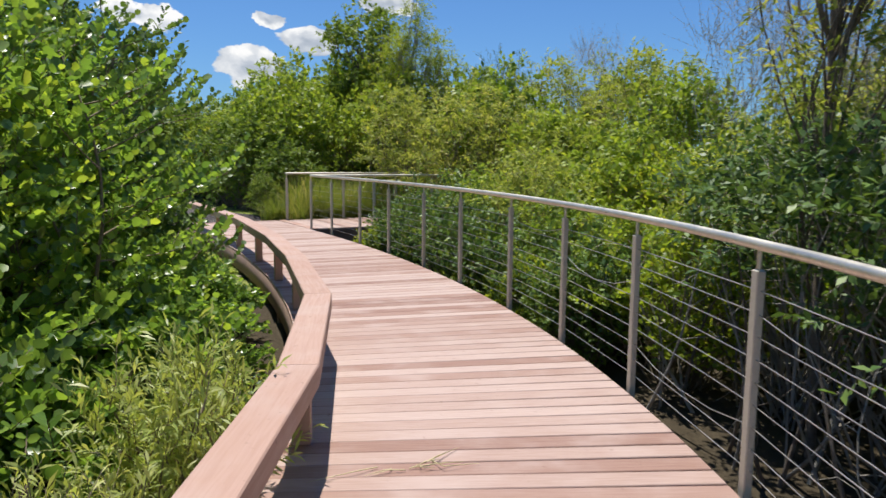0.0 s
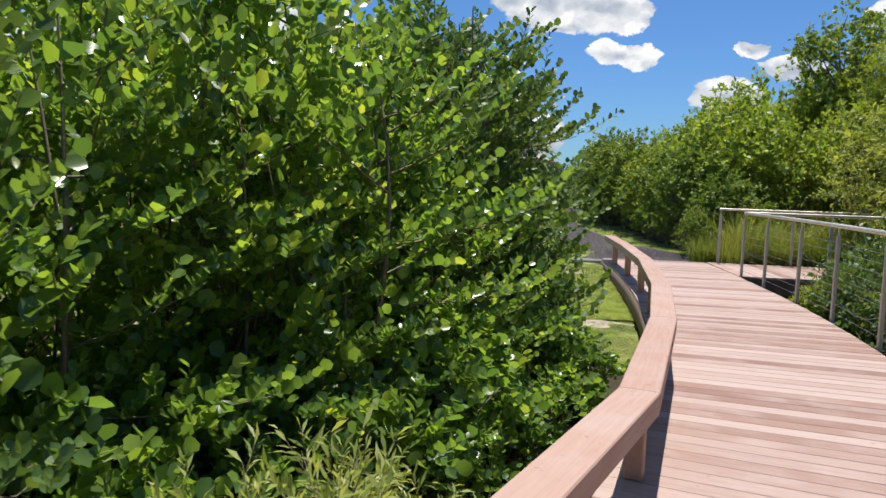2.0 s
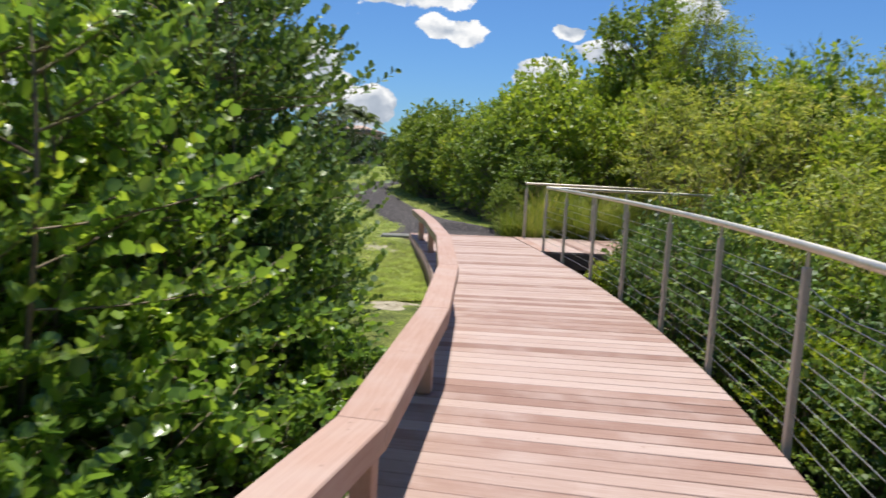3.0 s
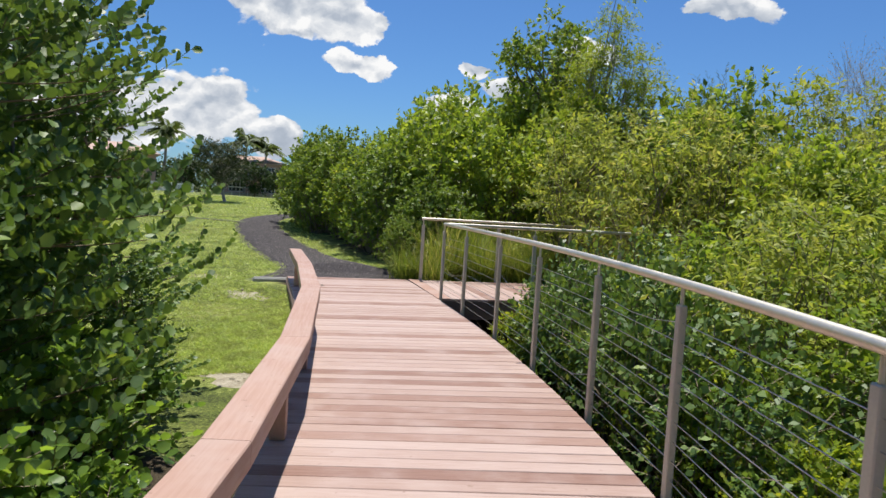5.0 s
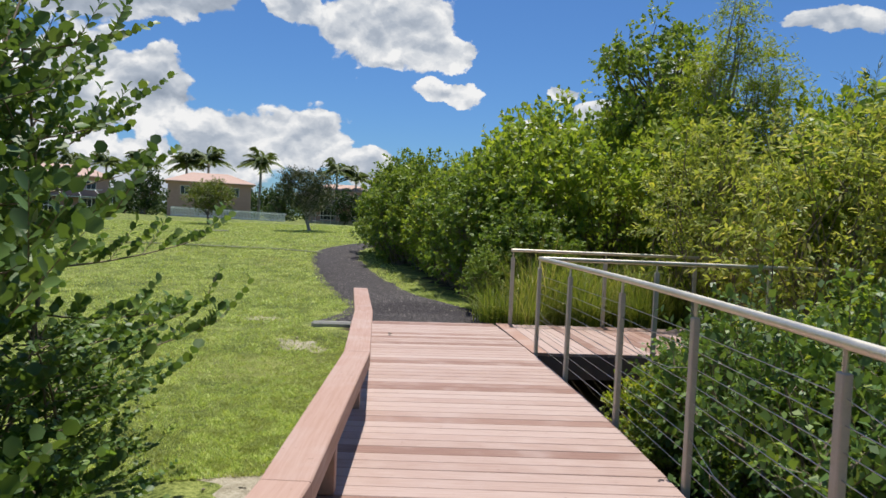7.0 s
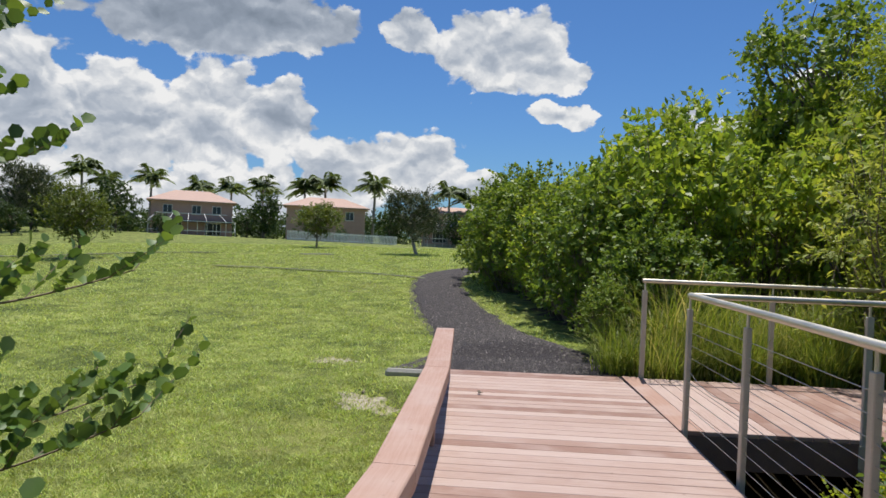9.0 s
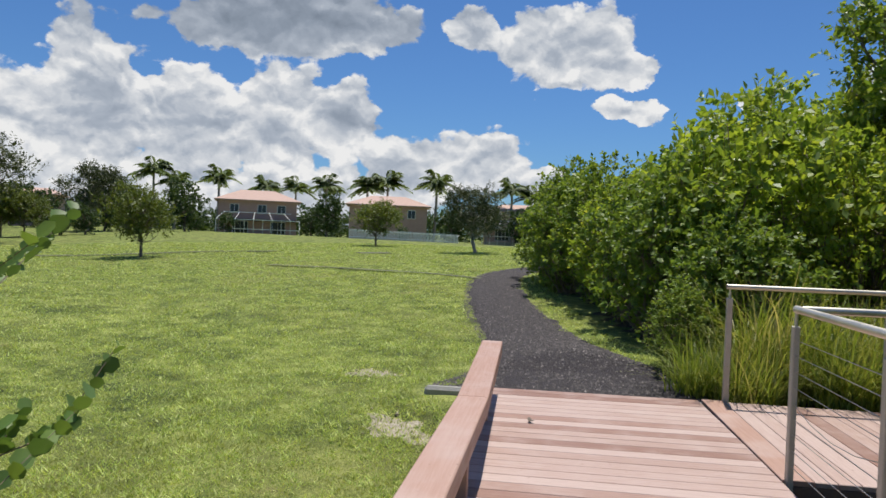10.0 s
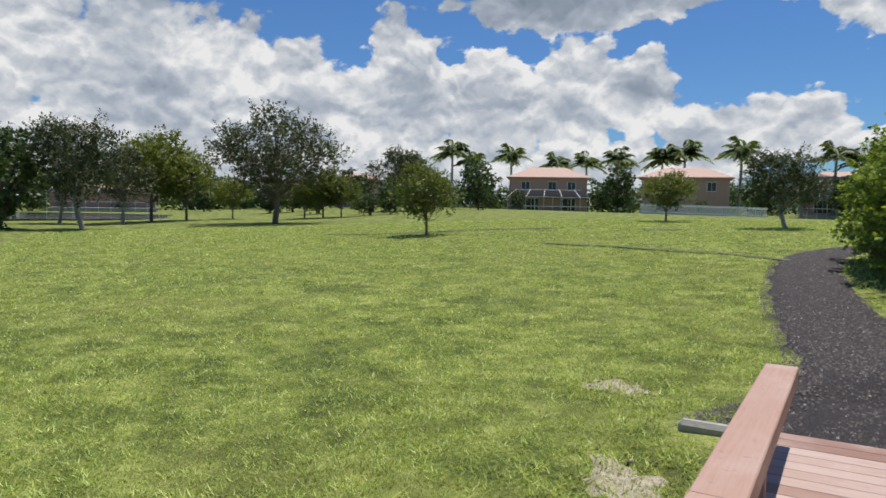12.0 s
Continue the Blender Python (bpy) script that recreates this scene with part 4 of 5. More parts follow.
def bare_stems(label, x, y, seed, n, group=""):
    """Thin grey stems and dead twigs that rise and lean in the shade under the canopy."""
    rng = np.random.default_rng(seed)
    root = thing("bare_stems", label, "stems", (x, y, ground_z(x, y)), group=group)
    for i in range(n):
        a, ln = rng.uniform(0, 6.283), rng.uniform(0.9, 2.1)
        lean = rng.uniform(0.08, 0.45)
        p0 = rng.uniform(-0.3, 0.3, 2)
        tip = (p0[0] + ln * math.sin(lean) * math.cos(a), p0[1] + ln * math.sin(lean) * math.sin(a), max(0.12, ln * math.cos(lean)))
        tubes = [limb(rng, (p0[0], p0[1], -0.05), tip, rng.uniform(0.007, 0.022), 0.004, 0.09, 6, 5)]
        line = tubes[0][0].reshape(-1, 5, 3).mean(1)
        for j in (2, 3, 4, 5):
            e = line[j] + rng.normal(0, 0.2, 3) + (0, 0, 0.12)
            tubes.append(limb(rng, line[j], e, 0.005, 0.002, 0.1, 3, 3))
        part("stem", np_mesh("stem", *join(tubes)), M_PALEBARK if i % 3 else M_BARK, root, smooth=True)


for i, (y, off) in enumerate(((2.6, 3.5), (3.9, 3.45), (5.0, 3.5), (6.1, 3.5), (4.4, 4.2), (3.0, 4.4))):
    bare_stems("bare grey stems and dead twigs in the shaded swamp", *beside(y, off), 90 + i, 8, "bare stems")


# reeds behind the side platform
def reed_clump():
    rng = np.random.default_rng(41)
    root = thing("reed_clump", "clump of arching yellow-green reed grass with straw tips", "grass", group="reeds")
    n, seg = 420, 5
    a, lean = rng.uniform(0, 6.283, n), rng.uniform(0.15, 0.95, n)
    ln, w = rng.uniform(0.55, 1.1, n), rng.uniform(0.005, 0.009, n)
    base = np.stack([rng.normal(0, 0.12, n), rng.normal(0, 0.12, n), np.zeros(n)], 1)
    out = np.stack([np.cos(a), np.sin(a), np.zeros(n)], 1)
    side = np.stack([-np.sin(a), np.cos(a), np.zeros(n)], 1)
    rows = []
    for i in range(seg + 1):
        t = i / seg
        c = base + out * (ln * lean * t ** 1.8)[:, None] + np.array((0, 0, 1.0)) * (ln * (t - 0.55 * lean * t ** 2.4))[:, None]
        ww = (w * (1 - 0.85 * t))[:, None]
        rows += [c - side * ww, c + side * ww]
    v = np.stack(rows, 1)
    f = np.array([(2 * i, 2 * i + 1, 2 * i + 3, 2 * i + 2) for i in range(seg)])[None] + (np.arange(n) * 2 * (seg + 1))[:, None, None]
    tagged(part("tuft", np_mesh("tuft", v.reshape(-1, 3), f.reshape(-1, 4)), G_BLADE, root), kind="stuff")
    return root


reed = reed_clump()
far = at_deck(S_MOUTH, WIDTH) + Vector((FWD.x, FWD.y, 0)) * (BR_W + 0.42)
rspots = []
for i in range(7):
    q = far + Vector((OUT.x, OUT.y, 0)) * (0.9 + 0.6 * i) + Vector((FWD.x, FWD.y, 0)) * 0.75
    rspots.append(("a", q.x, q.y, rr.uniform(1.25, 1.5), rr.uniform(0, 360), 1.0))
for i in range(9):
    q = far + Vector((OUT.x, OUT.y, 0)) * (0.1 + 0.45 * i) + Vector((FWD.x, FWD.y, 0)) * (0.0 if i % 2 else 0.3)
    rspots.append(("a", q.x, q.y, rr.uniform(0.85, 1.15), rr.uniform(0, 360), 1.0))
for x, y in ((-12.2, 24.9 + 0.6), (-11.3, 24.6)):
    rspots.append(("a", x, y, 0.9, rr.uniform(0, 360), 0.8))
scatter({"a": reed}, rspots)

# ---- lawn: blades, bare patches ----
def lawn_blades():
    rng = np.random.default_rng(61)
    n = 720000
    r = 0.3 + 46.0 * rng.random(n) ** 2.2
    a = rng.uniform(radians(95), radians(215), n)
    x, y = -2.6 + r * np.cos(a), 11.2 + r * np.sin(a)
    left = np.array([deck_left(v) for v in np.linspace(-5, 16, 400)])
    lx = np.interp(y, np.linspace(-5, 16, 400), left)
    ok = (x < lx - 0.02) & (y > 6.8) | (y > 16.5) & (x < -5)
    ok &= ~((y < 8.8) & (x > lx - 1.2))
    d = np.full(n, 9.0)
    for i in range(0, 61):
        h = path_half(i / 60) + 0.02
        d = np.minimum(d, np.hypot(PATH_LINE[i, 0] - x, PATH_LINE[i, 1] - y) / h)
    ok &= d > 1.0 + rng.normal(0, 0.06, n)
    for px, py, pr in BARE:
        ok &= (np.hypot(x - px, y - py) / pr > rng.uniform(-1.5, 1.2, n))
    ok &= ~((y > 17) & (x > np.interp(y, PATH_LINE[:, 1], PATH_LINE[:, 0]) + 1.9))
    kx, kw, kr = station(S_END)
    kx = kx - kr * 0.3 + kw * 0.3
    ok &= np.hypot(x - kx.x, y - kx.y) > 0.42
    x, y, r = x[ok], y[ok], np.hypot(x[ok] + 2.6, y[ok] - 11.4)
    z = np.array([ground_z(p, q) + 0.025 * noise.noise((p * 0.6, q * 0.6, 0)) for p, q in zip(x, y)])
    for px, py, pr in BARE:
        z += 0.014 * (np.hypot(x - px, y - py) < 1.2 * pr)
    m = len(x)
    lush = np.array([0.45 * noise.noise((p * 0.8, q * 0.8, 5.0)) + 0.7 * noise.noise((p * 6.0, q * 6.0, 9.0)) + 0.6 * noise.noise((p * 19.0, q * 19.0, 2.0)) for p, q in zip(x, y)])
    keep = lush > rng.normal(-0.6, 0.15, m)
    x, y, z, r, lush = x[keep], y[keep], z[keep], r[keep], lush[keep]
    m = len(x)
    h = rng.uniform(0.010, 0.028, m) * (1 + r / 24) * np.clip(1 + 1.15 * lush, 0.12, 2.3)
    w = rng.uniform(0.0026, 0.0055, m) * (1 + r / 10)
    t = rng.uniform(0, 6.283, m)
    tilt = rng.normal(0, 1.0, (m, 2)) * h[:, None]
    sx, sy = np.cos(t) * w, np.sin(t) * w
    v = np.stack([np.stack([x - sx, y - sy, z - 0.006], 1), np.stack([x + sx, y + sy, z - 0.006], 1), np.stack([x + tilt[:, 0], y + tilt[:, 1], z + h], 1)], 1)
    f = np.arange(m * 3).reshape(m, 3)
    tagged(part("lawn_grass", np_mesh("lawn_grass", v.reshape(-1, 3), f), G_LAWN), "short mown bright green lawn grass with straw patches", "grass", kind="stuff")


BARE = [(-7.85, 15.45, 0.5), (-6.0, 14.05, 0.5), (-3.45, 10.55, 0.45)]


def bare_patch(x, y, r, seed):
    """Trodden limestone sand in the lawn, with crumbs of stone."""
    rng = np.random.default_rng(seed)
    root = thing("sand_patch", "pale trodden sand patch with stones in the lawn", "sand", group="bare patches", kind="structure")
    vs, fs = [(x, y, ground_z(x, y) + 0.025 * noise.noise((x * 0.6, y * 0.6, 0)) + 0.014)], []
    n = 26
    stretch = 1.0 + 0.5 * rng.random()
    for j, q in enumerate((0.5, 1.0)):
        for i in range(n):
            a = 6.283 * i / n
            rr2 = r * q * (0.72 + 0.75 * noise.noise((math.cos(a) * 2.6 + seed * 3.1, math.sin(a) * 2.6, 0.5)))
            px, py = x + stretch * rr2 * math.cos(a), y + 0.8 * rr2 * math.sin(a)
            vs.append((px, py, ground_z(px, py) + 0.025 * noise.noise((px * 0.6, py * 0.6, 0)) + (0.012 if j == 0 else -0.01)))
    bm = bmesh.new()
    bv = [bm.verts.new(p) for p in vs]
    for i in range(n):
        k2 = (i + 1) % n
        bm.faces.new((bv[0], bv[1 + i], bv[1 + k2]))
        bm.faces.new((bv[1 + i], bv[1 + n + i], bv[1 + n + k2], bv[1 + k2]))
    part("sand", bm, M_SAND, root, smooth=True)
    st = []
    for i in range(int(45 * r)):
        a, q = rng.uniform(0, 6.283), r * math.sqrt(rng.random()) * 0.95
        px, py, s = x + 1.2 * q * math.cos(a), y + 0.7 * q * math.sin(a), rng.uniform(0.006, 0.02) * (1.6 if rng.random() < 0.1 else 1)
        o = np.array([(1, 0, 0), (0, 1, 0), (-1, 0, 0), (0, -1, 0), (0.1, 0.1, 0.7), (0, 0, -0.4)]) * s * rng.uniform(0.7, 1.3, (6, 3))
        o += (px, py, ground_z(px, py) + 0.025 * noise.noise((px * 0.6, py * 0.6, 0)) + 0.014)
        st.append((o, np.array([(0, 1, 4), (1, 2, 4), (2, 3, 4), (3, 0, 4), (1, 0, 5), (2, 1, 5), (3, 2, 5), (0, 3, 5)])))
    tagged(part("stones", np_mesh("stones", *join(st)), M_SAND, root), kind="stuff")


for i, (x, y, r) in enumerate(BARE):
    bare_patch(x, y, r, 70 + i)
lawn_blades()


# thin trodden trails far out on the lawn
def trail(points, half):
    pts = [Vector(p) for p in points]
    vs, fs = [], []
    n = 24
    for i in range(n + 1):
        s = i / n * (len(pts) - 1)
        j = min(int(s), len(pts) - 2)
        p = pts[j].lerp(pts[j + 1], s - j)
        d = (pts[j + 1] - pts[j]).normalized()
        h = half * (0.7 + 0.6 * abs(noise.noise((i * 0.5, half, 1))))
        for q in (-h, h):
            c = p + Vector((d.y, -d.x)) * q
            vs.append((c.x, c.y, ground_z(c.x, c.y) + 0.04))
    for i in range(n):
        fs.append((2 * i, 2 * i + 1, 2 * i + 3, 2 * i + 2))
    o = part("trodden_trail", np_mesh("trail", np.array(vs), np.array(fs)), M_TRAIL)
    tagged(o, "thin dark gravel trail worn across the far lawn", "trail", kind="structure")


M_TRAIL = plain_material("worn_gravel", (0.07, 0.075, 0.045), (0.17, 0.18, 0.085), 2.2, 0.9)
trail([(-13.6, 25.6), (-17.0, 25.9), (-21.0, 25.3), (-23.8, 24.6)], 0.16)
trail([(-31.0, 29.9), (-33.2, 27.4), (-34.3, 22.4), (-36.2, 20.2)], 0.4)
trail([(-26.4, 33.1), (-27.2, 31.8)], 0.9)

# ---- houses across the lawn ----
M_STUCCO = plain_material("pink_stucco", (0.44, 0.285, 0.235), (0.52, 0.35, 0.295), 2, 0.9, 0.2)
M_ROOF = plain_material("terracotta_tile", (0.44, 0.29, 0.23), (0.56, 0.40, 0.33), 3, 0.8, 0.5, fine=12, dist=0.05)
M_WHITE = plain_material("white_paint", (0.68, 0.68, 0.66), (0.8, 0.8, 0.78), 3, 0.6, 0.1)
M_SCREEN = plain_material("dark_screen", (0.06, 0.055, 0.05), (0.10, 0.09, 0.085), 2, 0.7, 0.1)
M_GLASS = plain_material("window_glass", (0.02, 0.025, 0.03), (0.035, 0.04, 0.045), 2, 0.12, 0.0, spec=0.6)


def house(name, label, x, y, z, face, width, depth, eave, rise, cage=True, windows=(-0.3, 0.05, 0.3), low=True):
    """A two-storey house with a hipped tile roof; its back looks along -y before it is turned by face."""
    root = thing(name, label, "house", (x, y, z), face)
    w, d = width / 2, depth
    bm = bmesh.new()
    box(bm, -w, w, 0, d, -1.2, eave, 0.0)
    wall = part("wall", bm, M_STUCCO, root)
    bm = bmesh.new()
    o = 0.6
    lo = [bm.verts.new(p) for p in ((-w - o, -o, eave - 0.05), (w + o, -o, eave - 0.05), (w + o, d + o, eave - 0.05), (-w - o, d + o, eave - 0.05))]
    up2 = [bm.verts.new(p) for p in ((-w - o, -o, eave + 0.12), (w + o, -o, eave + 0.12), (w + o, d + o, eave + 0.12), (-w - o, d + o, eave + 0.12))]
    ridge = min(w * 0.45, w - 0.5)
    r1, r2 = bm.verts.new((-ridge, d / 2, eave + rise)), bm.verts.new((ridge, d / 2, eave + rise))
    bm.faces.new(lo)
    for i in range(4):
        bm.faces.new((lo[i], lo[(i + 1) % 4], up2[(i + 1) % 4], up2[i]))
    bm.faces.new((up2[0], up2[1], r2, r1))
    bm.faces.new((up2[2], up2[3], r1, r2))
    bm.faces.new((up2[1], up2[2], r2))
    bm.faces.new((up2[3], up2[0], r1))
    part("roof", bm, M_ROOF, root)
    for q, (zz, hh) in [(q, h) for q in windows for h in ((eave - 1.75, 1.15),)] + ([(q, (0.25, 1.7)) for q in (-0.22, 0.26)] if low else []):
        cx, ww = q * width, 0.55 if zz > 2 else 1.0
        bm = bmesh.new()
        box(bm, cx - ww - 0.08, cx + ww + 0.08, -0.05, 0.03, zz - 0.08, zz + hh + 0.08)
        win = part("window", bm, M_WHITE, root)
        bm = bmesh.new()
        box(bm, cx - ww, cx - 0.03, -0.07, -0.045, zz, zz + hh)
        part("pane", bm, M_GLASS, win)
        bm = bmesh.new()
        box(bm, cx + 0.03, cx + ww, -0.07, -0.045, zz, zz + hh)
        part("pane", bm, M_GLASS, win)
    if cage:
        # screened porch: white bars before dark mesh
        c0, c1, dp, h0, h1 = -w - 0.1, w + 0.1, 5.0, 2.15, 3.0
        n = 9
        for i in range(n + 1):
            xx = c0 + (c1 - c0) * i / n
            bm2 = bmesh.new()
            box(bm2, xx - 0.035, xx + 0.035, -dp - 0.035, -dp + 0.035, -1.0, h0)
            part("screen_post", bm2, M_WHITE, root)
            if i % 2 == 0:
                v, f = tube_arrays([(xx, -dp, h0), (xx * 0.82, -dp * 0.5, h1 + 0.2), (xx * 0.82, -0.1, h1 + 0.2)], [0.045] * 3, 4)
                part("screen_rafter", np_mesh("rafter", v, f), M_WHITE, root)
        for zz, yy in ((h0, -dp), (0.85, -dp), (h1 + 0.2, -dp * 0.5)):
            bm2 = bmesh.new()
            k2 = 0.82 if yy > -dp else 1.0
            box(bm2, c0 * k2, c1 * k2, yy - 0.05, yy + 0.05, zz - 0.05, zz + 0.05)
            part("screen_beam", bm2, M_WHITE, root)
        bm2 = bmesh.new()
        box(bm2, c0 + 0.2, c1 - 0.2, -1.6, -0.1, h0 - 0.1, h0 + 0.15)
        part("porch_roof", bm2, M_SCREEN, root)
        bm2 = bmesh.new()
        box(bm2, c0 + 0.3, c1 - 0.3, -dp + 0.1, -0.08, -1.0, 0.02)
        part("terrace", bm2, M_CONCRETE, root)
    return root


house("house", "pink stucco two-storey house with terracotta hip roof and screened porch", -91.2, 67.5, 0.45, 58, 11.0, 9.0, 4.95, 1.75)
house("house", "beige two-storey house with wide terracotta hip roof behind a fence", -79.7, 82.5, 0.5, 47.5, 11.6, 9.0, 5.05, 1.65, cage=False, low=False)
house("house", "pink two-storey house with screened porch half hidden by trees", -67.4, 98.0, 0.75, 38, 10.0, 9.0, 4.7, 1.3)
house("house", "beige two-storey house with tile roof beyond the trees", -112.6, 44.8, 0.6, 66, 6.4, 8.0, 4.5, 1.1, cage=False, windows=(0.15,), low=False)
house("house", "low beige house with screened porch across the water", -118.0, 8.4, 0.0, 92, 14.0, 9.0, 2.6, 1.0, windows=(), low=False)


def picket_fence(x0, y0, x1, y1, label):
    root = thing("picket_fence", label, "fence")
    a, b = Vector((x0, y0)), Vector((x1, y1))
    n = int((b - a).length / 0.16)
    d = (b - a).normalized()
    turn = math.degrees(math.atan2(d.y, d.x))
    bm = bmesh.new()
    box(bm, -0.05, 0.05, -0.012, 0.012, 0.05, 1.12)
    me = bpy.data.meshes.new("picket")
    bm.to_mesh(me), bm.free()
    me.materials.append(M_WHITE)
    for i in range(n):
        p = a.lerp(b, i / n)
        o = part("picket", me, None, root)
        o.matrix_basis = pose(p.x, p.y, ground_z(p.x, p.y) - 0.05, 0, 0, turn)
    for zz in (0.25, 0.95):
        pts = [(*a.lerp(b, i / 12), ground_z(*a.lerp(b, i / 12)) + zz - 0.05) for i in range(13)]
        tube_part("fence_rail", pts, 0.04, M_WHITE, root, 4)


picket_fence(-62.8, 61.0, -54.3, 69.8, "white picket fence along the gardens behind the lawn")

# ---- trees of the park ----
oak = plant("oak_tree", "broad grey-green park oak with a dense rounded crown", "tree", 51, 7.8, 4.4, 100, 11, 11, 0.85, 0.24, 0.11, G_OLIVE, M_BARK, trunk=0.22, low=0.3, size=0.2, inner=0.3, group="park trees")
young = plant("young_tree", "slender young tree with light yellow-green crown", "tree", 52, 3.6, 1.8, 60, 12, 10, 0.45, 0.15, 0.08, G_YOUNG, M_BARK, trunk=0.08, low=0.3, size=0.24, inner=0.3, group="park trees", lean=(0.3, 0.2))
tall = plant("park_tree", "tall grey-green tree with an open irregular crown", "tree", 53, 6.6, 2.4, 70, 12, 11, 0.7, 0.20, 0.10, G_OLIVE, M_PALEBARK, trunk=0.16, low=0.3, size=0.26, inner=0.3, group="park trees", lean=(0.4, -0.3))
leafy = plant("garden_tree", "dense dark green garden tree beside the houses", "tree", 54, 5.6, 2.4, 54, 8, 8, 0.5, 0.31, 0.2, G_FAR, M_BARK, trunk=0.14, low=0.12, size=0.28, inner=0.3, group="park trees")
scatter({"o": oak, "y": young, "t": tall, "l": leafy}, [
    ("o", -53.7, 21.0, 1.0, 0, 1.0), ("t", -51.6, 8.9, 1.02, 0, 1.0), ("t", -62.5, 6.8, 0.9, 120, 1.0), ("l", -52.2, 4.4, 1.02, 0, 1.05), ("t", -60.6, 11.1, 0.9, 250, 0.95), ("y", -64.6, 13.2, 1.85, 30, 1.0), ("y", -66.5, 16.0, 1.5, 200, 1.05),
    ("y", -68.1, 20.0, 0.95, 100, 1.0), ("y", -63.1, 25.3, 1.0, 0, 0.95), ("y", -62.7, 26.8, 1.1, 60, 1.0), ("y", -62.3, 28.3, 0.95, 160, 0.95), ("t", -75.9, 38.2, 1.2, 80, 0.85), ("l", -78.0, 40.6, 1.0, 0, 1.0), ("l", -63.5, 31.2, 0.45, 0, 0.8), ("l", -64.5, 33.6, 0.5, 90, 0.9),
    ("y", -31.7, 23.5, 0.82, 210, 0.98), ("l", -81.2, 51.1, 1.05, 40, 1.0), ("l", -72.2, 65.2, 0.95, 200, 1.0), ("y", -34.1, 39.1, 0.85, 40, 0.85), ("t", -24.6, 37.3, 0.6, 300, 0.85), ("t", -62.0, 84.0, 0.95, 30, 0.85), ("l", -83.0, 57.8, 0.5, 20, 0.9), ("l", -66.0, 72.5, 0.4, 20, 0.8), ("l", -70.0, 2.0, 1.1, 0, 1.0),
    ("l", -87.4, 47.1, 1.0, 60, 0.95), ("l", -99.0, 40.5, 1.0, 140, 0.95), ("l", -75.5, 29.4, 0.65, 10, 0.85), ("l", -91.5, 58.2, 0.5, 75, 0.85), ("l", -86.5, 73.5, 0.75, 230, 0.9), ("l", -110.2, -8.7, 1.0, 15, 0.75), ("l", -109.4, 21.5, 0.9, 85, 0.7), ("l", -87.8, 26.9, 0.8, 170, 0.7), ("l", -111.0, 0.0, 0.7, 250, 0.75),
    ("l", -90.0, 30.0, 0.9, 300, 0.75), ("l", -62.5, 92.5, 0.95, 120, 0.95), ("l", -68.0, 84.0, 1.0, 210, 0.95), ("l", -58.0, 93.0, 0.9, 300, 0.9), ("y", -70.3, 35.0, 0.6, 40, 0.7), ("y", -69.0, 32.0, 0.55, 130, 0.7)])


def pond():
    """Still water behind the park trees, with a low grassy bank round it."""
    bm = bmesh.new()
    vs = []
    for i in range(64):
        a = 6.283 * i / 64
        q = 1.0 + 0.14 * noise.noise((math.cos(a) * 1.4, math.sin(a) * 1.4, 7.0))
        vs.append(bm.verts.new((-84.0 + 15.0 * q * math.cos(a), -4.0 + 24.0 * q * math.sin(a), -0.44)))
    bm.faces.new(vs)
    m, k = material("pond_water")
    n = k.noise(k.vec("MULTIPLY", k.n("ShaderNodeTexCoord").outputs["Object"], (1.0, 0.3, 1.0)), 1.6, 4)
    finish(k, principled(k, (0.018, 0.026, 0.018, 1.0), 0.12, height=n, strength=0.25, distance=0.05, spec=0.5))
    tagged(part("water", bm, m), "still dark green pond behind the park trees", "water", kind="structure")


pond()


def palm():
    rng = np.random.default_rng(57)
    root = thing("royal_palm", "tall palm with a crown of arching feather fronds", "palm", group="palms")
    part("trunk", np_mesh("trunk", *limb(rng, (0, 0, -0.3), (0.2, 0.1, 7.4), 0.2, 0.13, 0.02, 6, 8)), M_PALEBARK, root, smooth=True)
    for i in range(26):
        a, up3 = 6.283 * i / 13 + rng.uniform(-0.25, 0.25), rng.uniform(-0.7, 2.6)
        d = np.array((math.cos(a), math.sin(a), 0.0))
        n = 16
        t = np.linspace(0.05, 1, n)
        ln = rng.uniform(2.2, 2.9)
        spine = np.array((0.2, 0.1, 7.3)) + d * (ln * t * (0.95 - 0.26 * up3))[:, None] + np.array((0, 0, 1.0)) * (ln * (0.62 * up3 * t - (0.34 + 0.13 * up3) * t * t))[:, None]
        side = np.array((-d[1], d[0], 0))
        pos = np.repeat(spine, 2, 0)
        sg = np.tile((1.0, -1.0), n)[:, None]
        along = side * sg * 0.8 + d * 0.7 - np.array((0, 0, 0.45))
        lv = leaves(rng, pos, along, np.array((0, 0, 1.0)) + 0 * pos, 0.95, 0.20, LEAF4)
        rib = tube_arrays([tuple(p) for p in spine[::3]], [0.03] * len(spine[::3]), 3)
        part("frond", np_mesh("frond", *join([lv, rib])), G_PALM, root)
    return root


pl = palm()
scatter({"p": pl}, [("p", x, y, s, t, 1.0) for x, y, s, t in ((-104.5, 57.9, 1.2, 0), (-100.3, 66.1, 1.14, 40), (-107.5, 79.3, 1.14, 90), (-98.9, 79.6, 1.1, 130), (-93.5, 81.9, 1.16, 200), (-91.6, 88.9, 1.24, 250), (-89.5, 91.2, 1.32, 300), (-78.4, 91.1, 1.28, 20), (-68.1, 97.3, 1.16, 70), (-65.5, 99.1, 1.04, 110), (-120.3, 34.8, 1.1, 160), (-102.4, 60.4, 1.02, 30))])


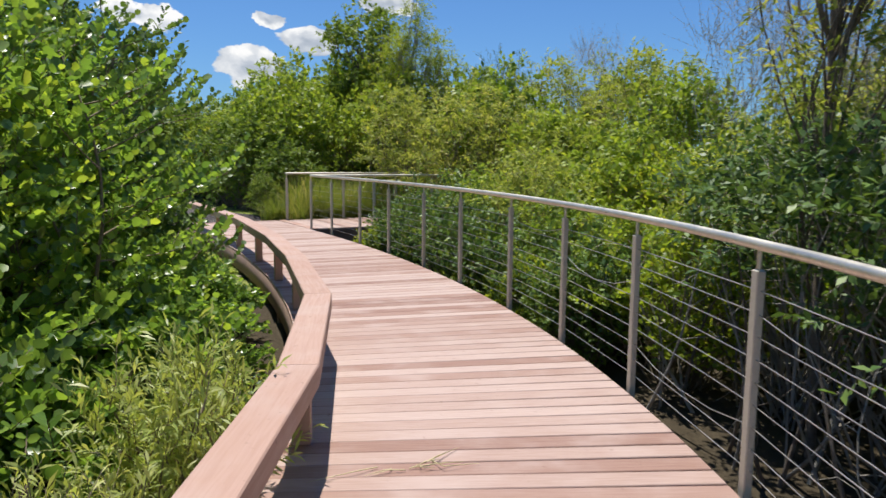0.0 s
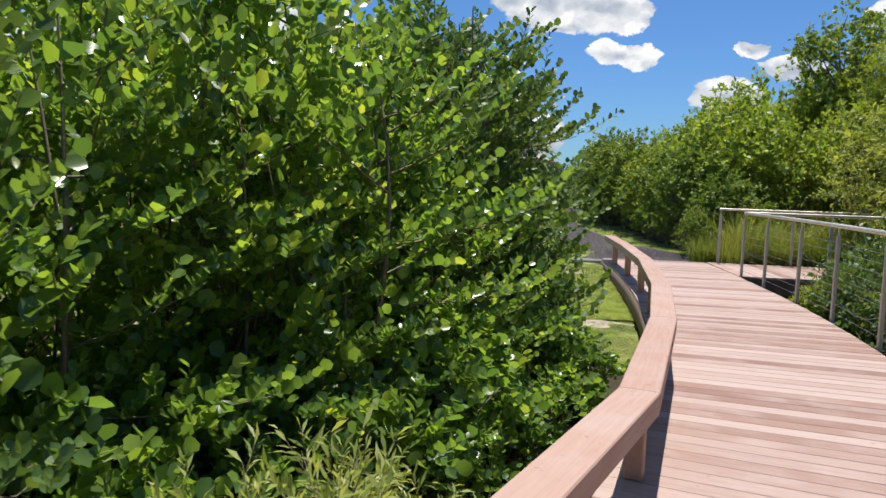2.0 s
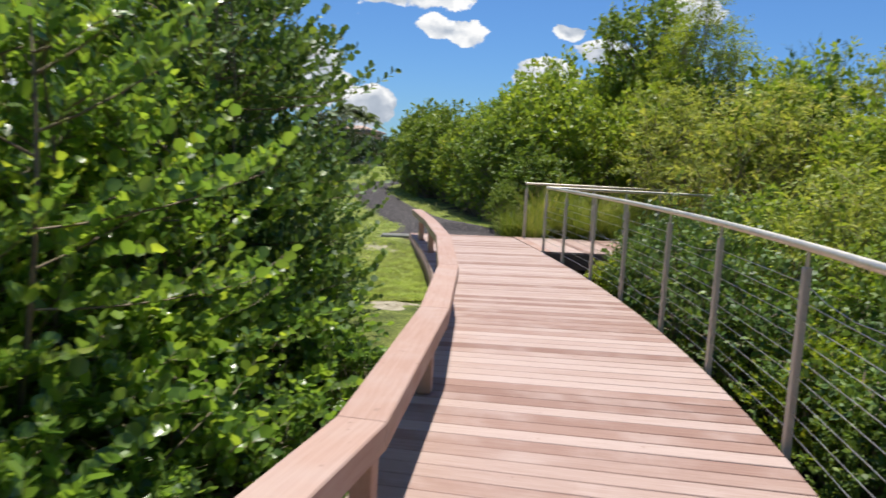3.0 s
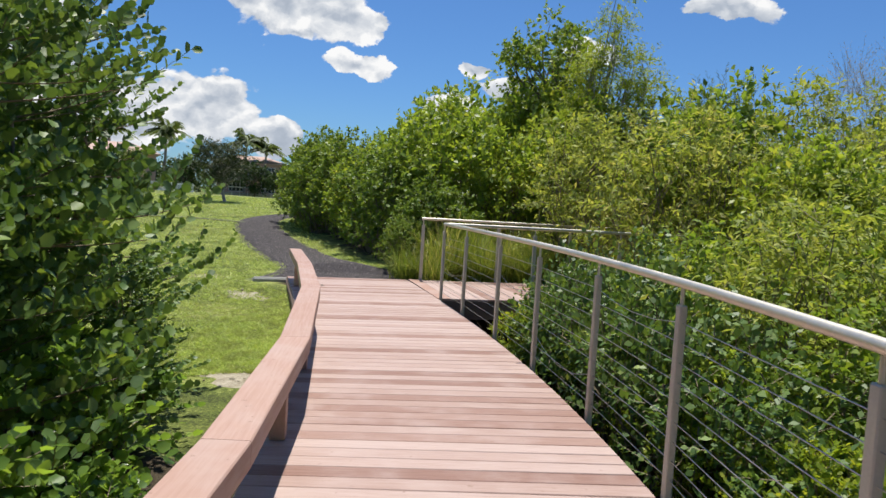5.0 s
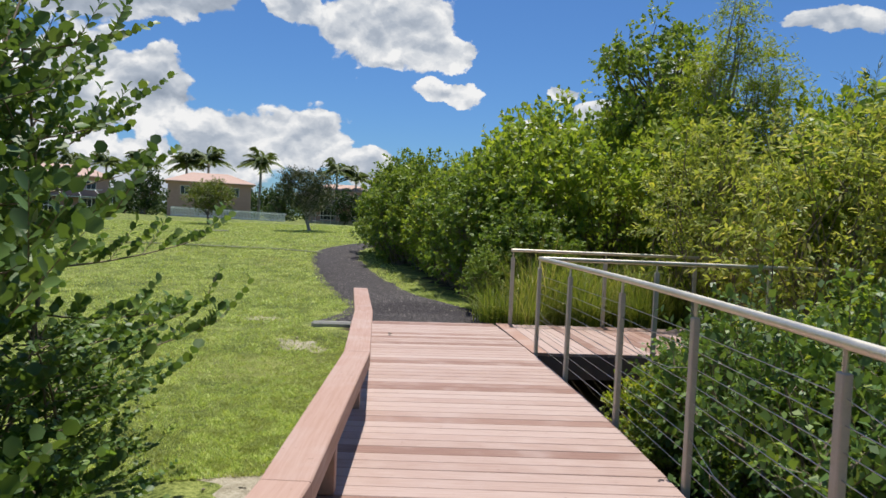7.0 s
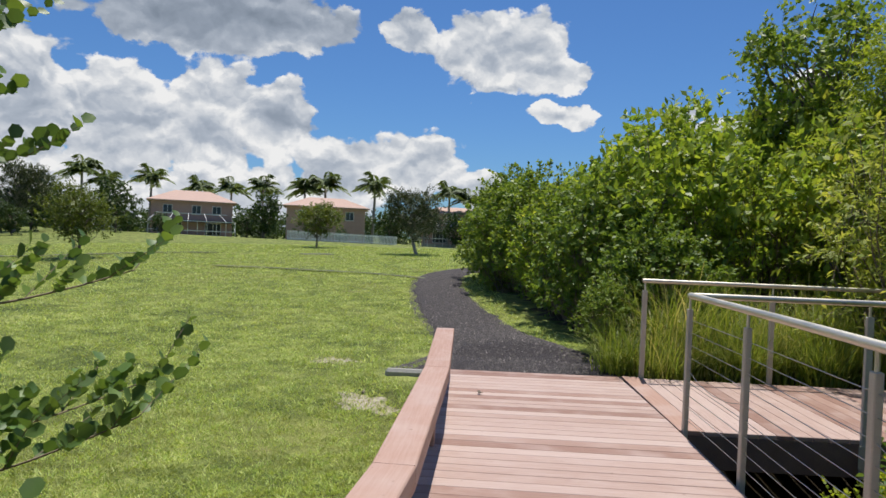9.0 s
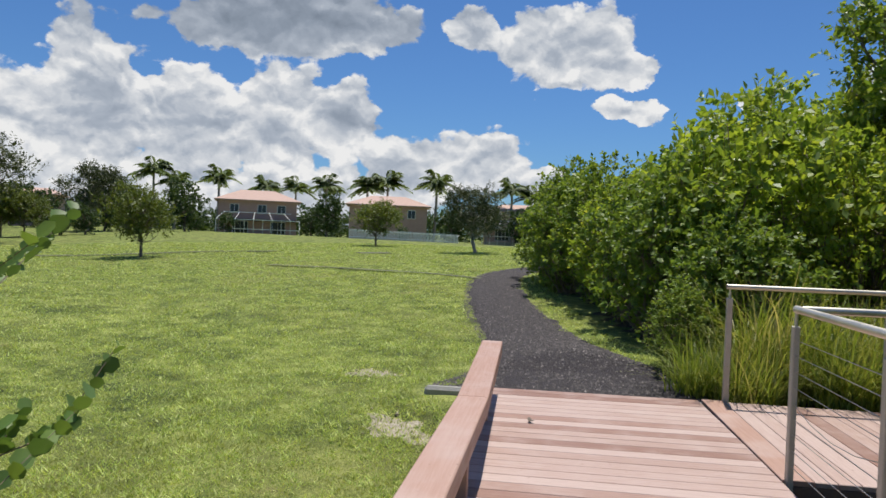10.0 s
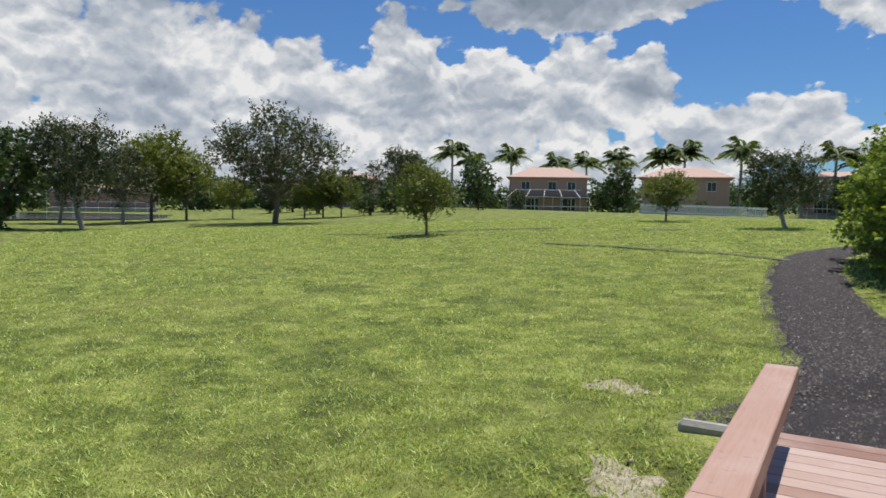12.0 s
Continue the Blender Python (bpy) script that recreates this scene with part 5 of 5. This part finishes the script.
def far_woods():
    """The belt of trees and gardens that closes the view behind the houses."""
    rng = np.random.default_rng(58)
    cl = []
    for i in range(420):
        a = radians(rng.uniform(-112, -30))
        d = rng.uniform(122, 160)
        s = rng.uniform(1.6, 3.2)
        cl.append(((math.sin(a) * d - 2.6, math.cos(a) * d + 11.4, rng.uniform(0.0, 4.6) * rng.uniform(0.6, 1.0)), (s, s, s * 0.8)))
    lv, tw = sprigs(rng, cl, 26, 4, 1.0, 0.85, 0.48, LEAF4, inner=0.5)
    tagged(part("far_woods", np_mesh("far_woods", *lv), G_FAR), "belt of dark green trees behind the houses", "woods", kind="stuff")


far_woods()


# ---- small things on the planks ----
def fallen_straw():
    rng = np.random.default_rng(81)
    root = thing("fallen_straw", "dry palm straw fallen on the boardwalk planks", "straw", (0.62, 3.62, 0.004), 20)
    for i in range(9):
        a, ln = rng.uniform(-0.5, 0.5) + (3.14 if i % 3 == 0 else 0), rng.uniform(0.12, 0.45)
        pts = [(0.02 * i * math.cos(a), 0.01 * i, 0.004), (ln * 0.5 * math.cos(a), ln * 0.5 * math.sin(a), 0.012 + 0.006 * (i % 3)), (ln * math.cos(a + 0.15), ln * math.sin(a + 0.15), 0.004)]
        v, f = tube_arrays(pts, [0.003, 0.0025, 0.001], 4)
        part("stalk", np_mesh("stalk", v, f), M_STRAW, root)


fallen_straw()


def fallen_leaf(x, y, turn):
    rng = np.random.default_rng(82)
    lv = leaves(rng, np.array([(0, 0, 0.006), (0.01, 0.01, 0.008)]), np.array([(1, 0, 0.25), (0, 1, 0.4)]), np.array([(0, 0, 1.0), (0.2, 0, 1.0)]), 0.045, 0.03, LEAF6)
    o = part("fallen_leaf", np_mesh("fallen_leaf", *lv), M_BARK)
    o.matrix_basis = pose(x, y, 0.002, 0, 0, turn)
    tagged(o, "curled dry brown leaf lying on the planks", "leaf")


fallen_leaf(-4.88, 14.43, 30)


# ---- planks of the boardwalk ----
def planks():
    full = board_mesh(WIDTH, PITCH - 0.007, 0.034)
    full.materials.append(M_BOARD)
    s = S_END - PITCH / 2 - 0.002
    while s > 0.3:
        p, d, r = station(s)
        o = part("plank", full, None, boardwalk)
        o.matrix_basis = pose(p.x, p.y, random.uniform(-0.0012, 0.0012), 0, 0, turn_of(d))
        s -= PITCH


planks()
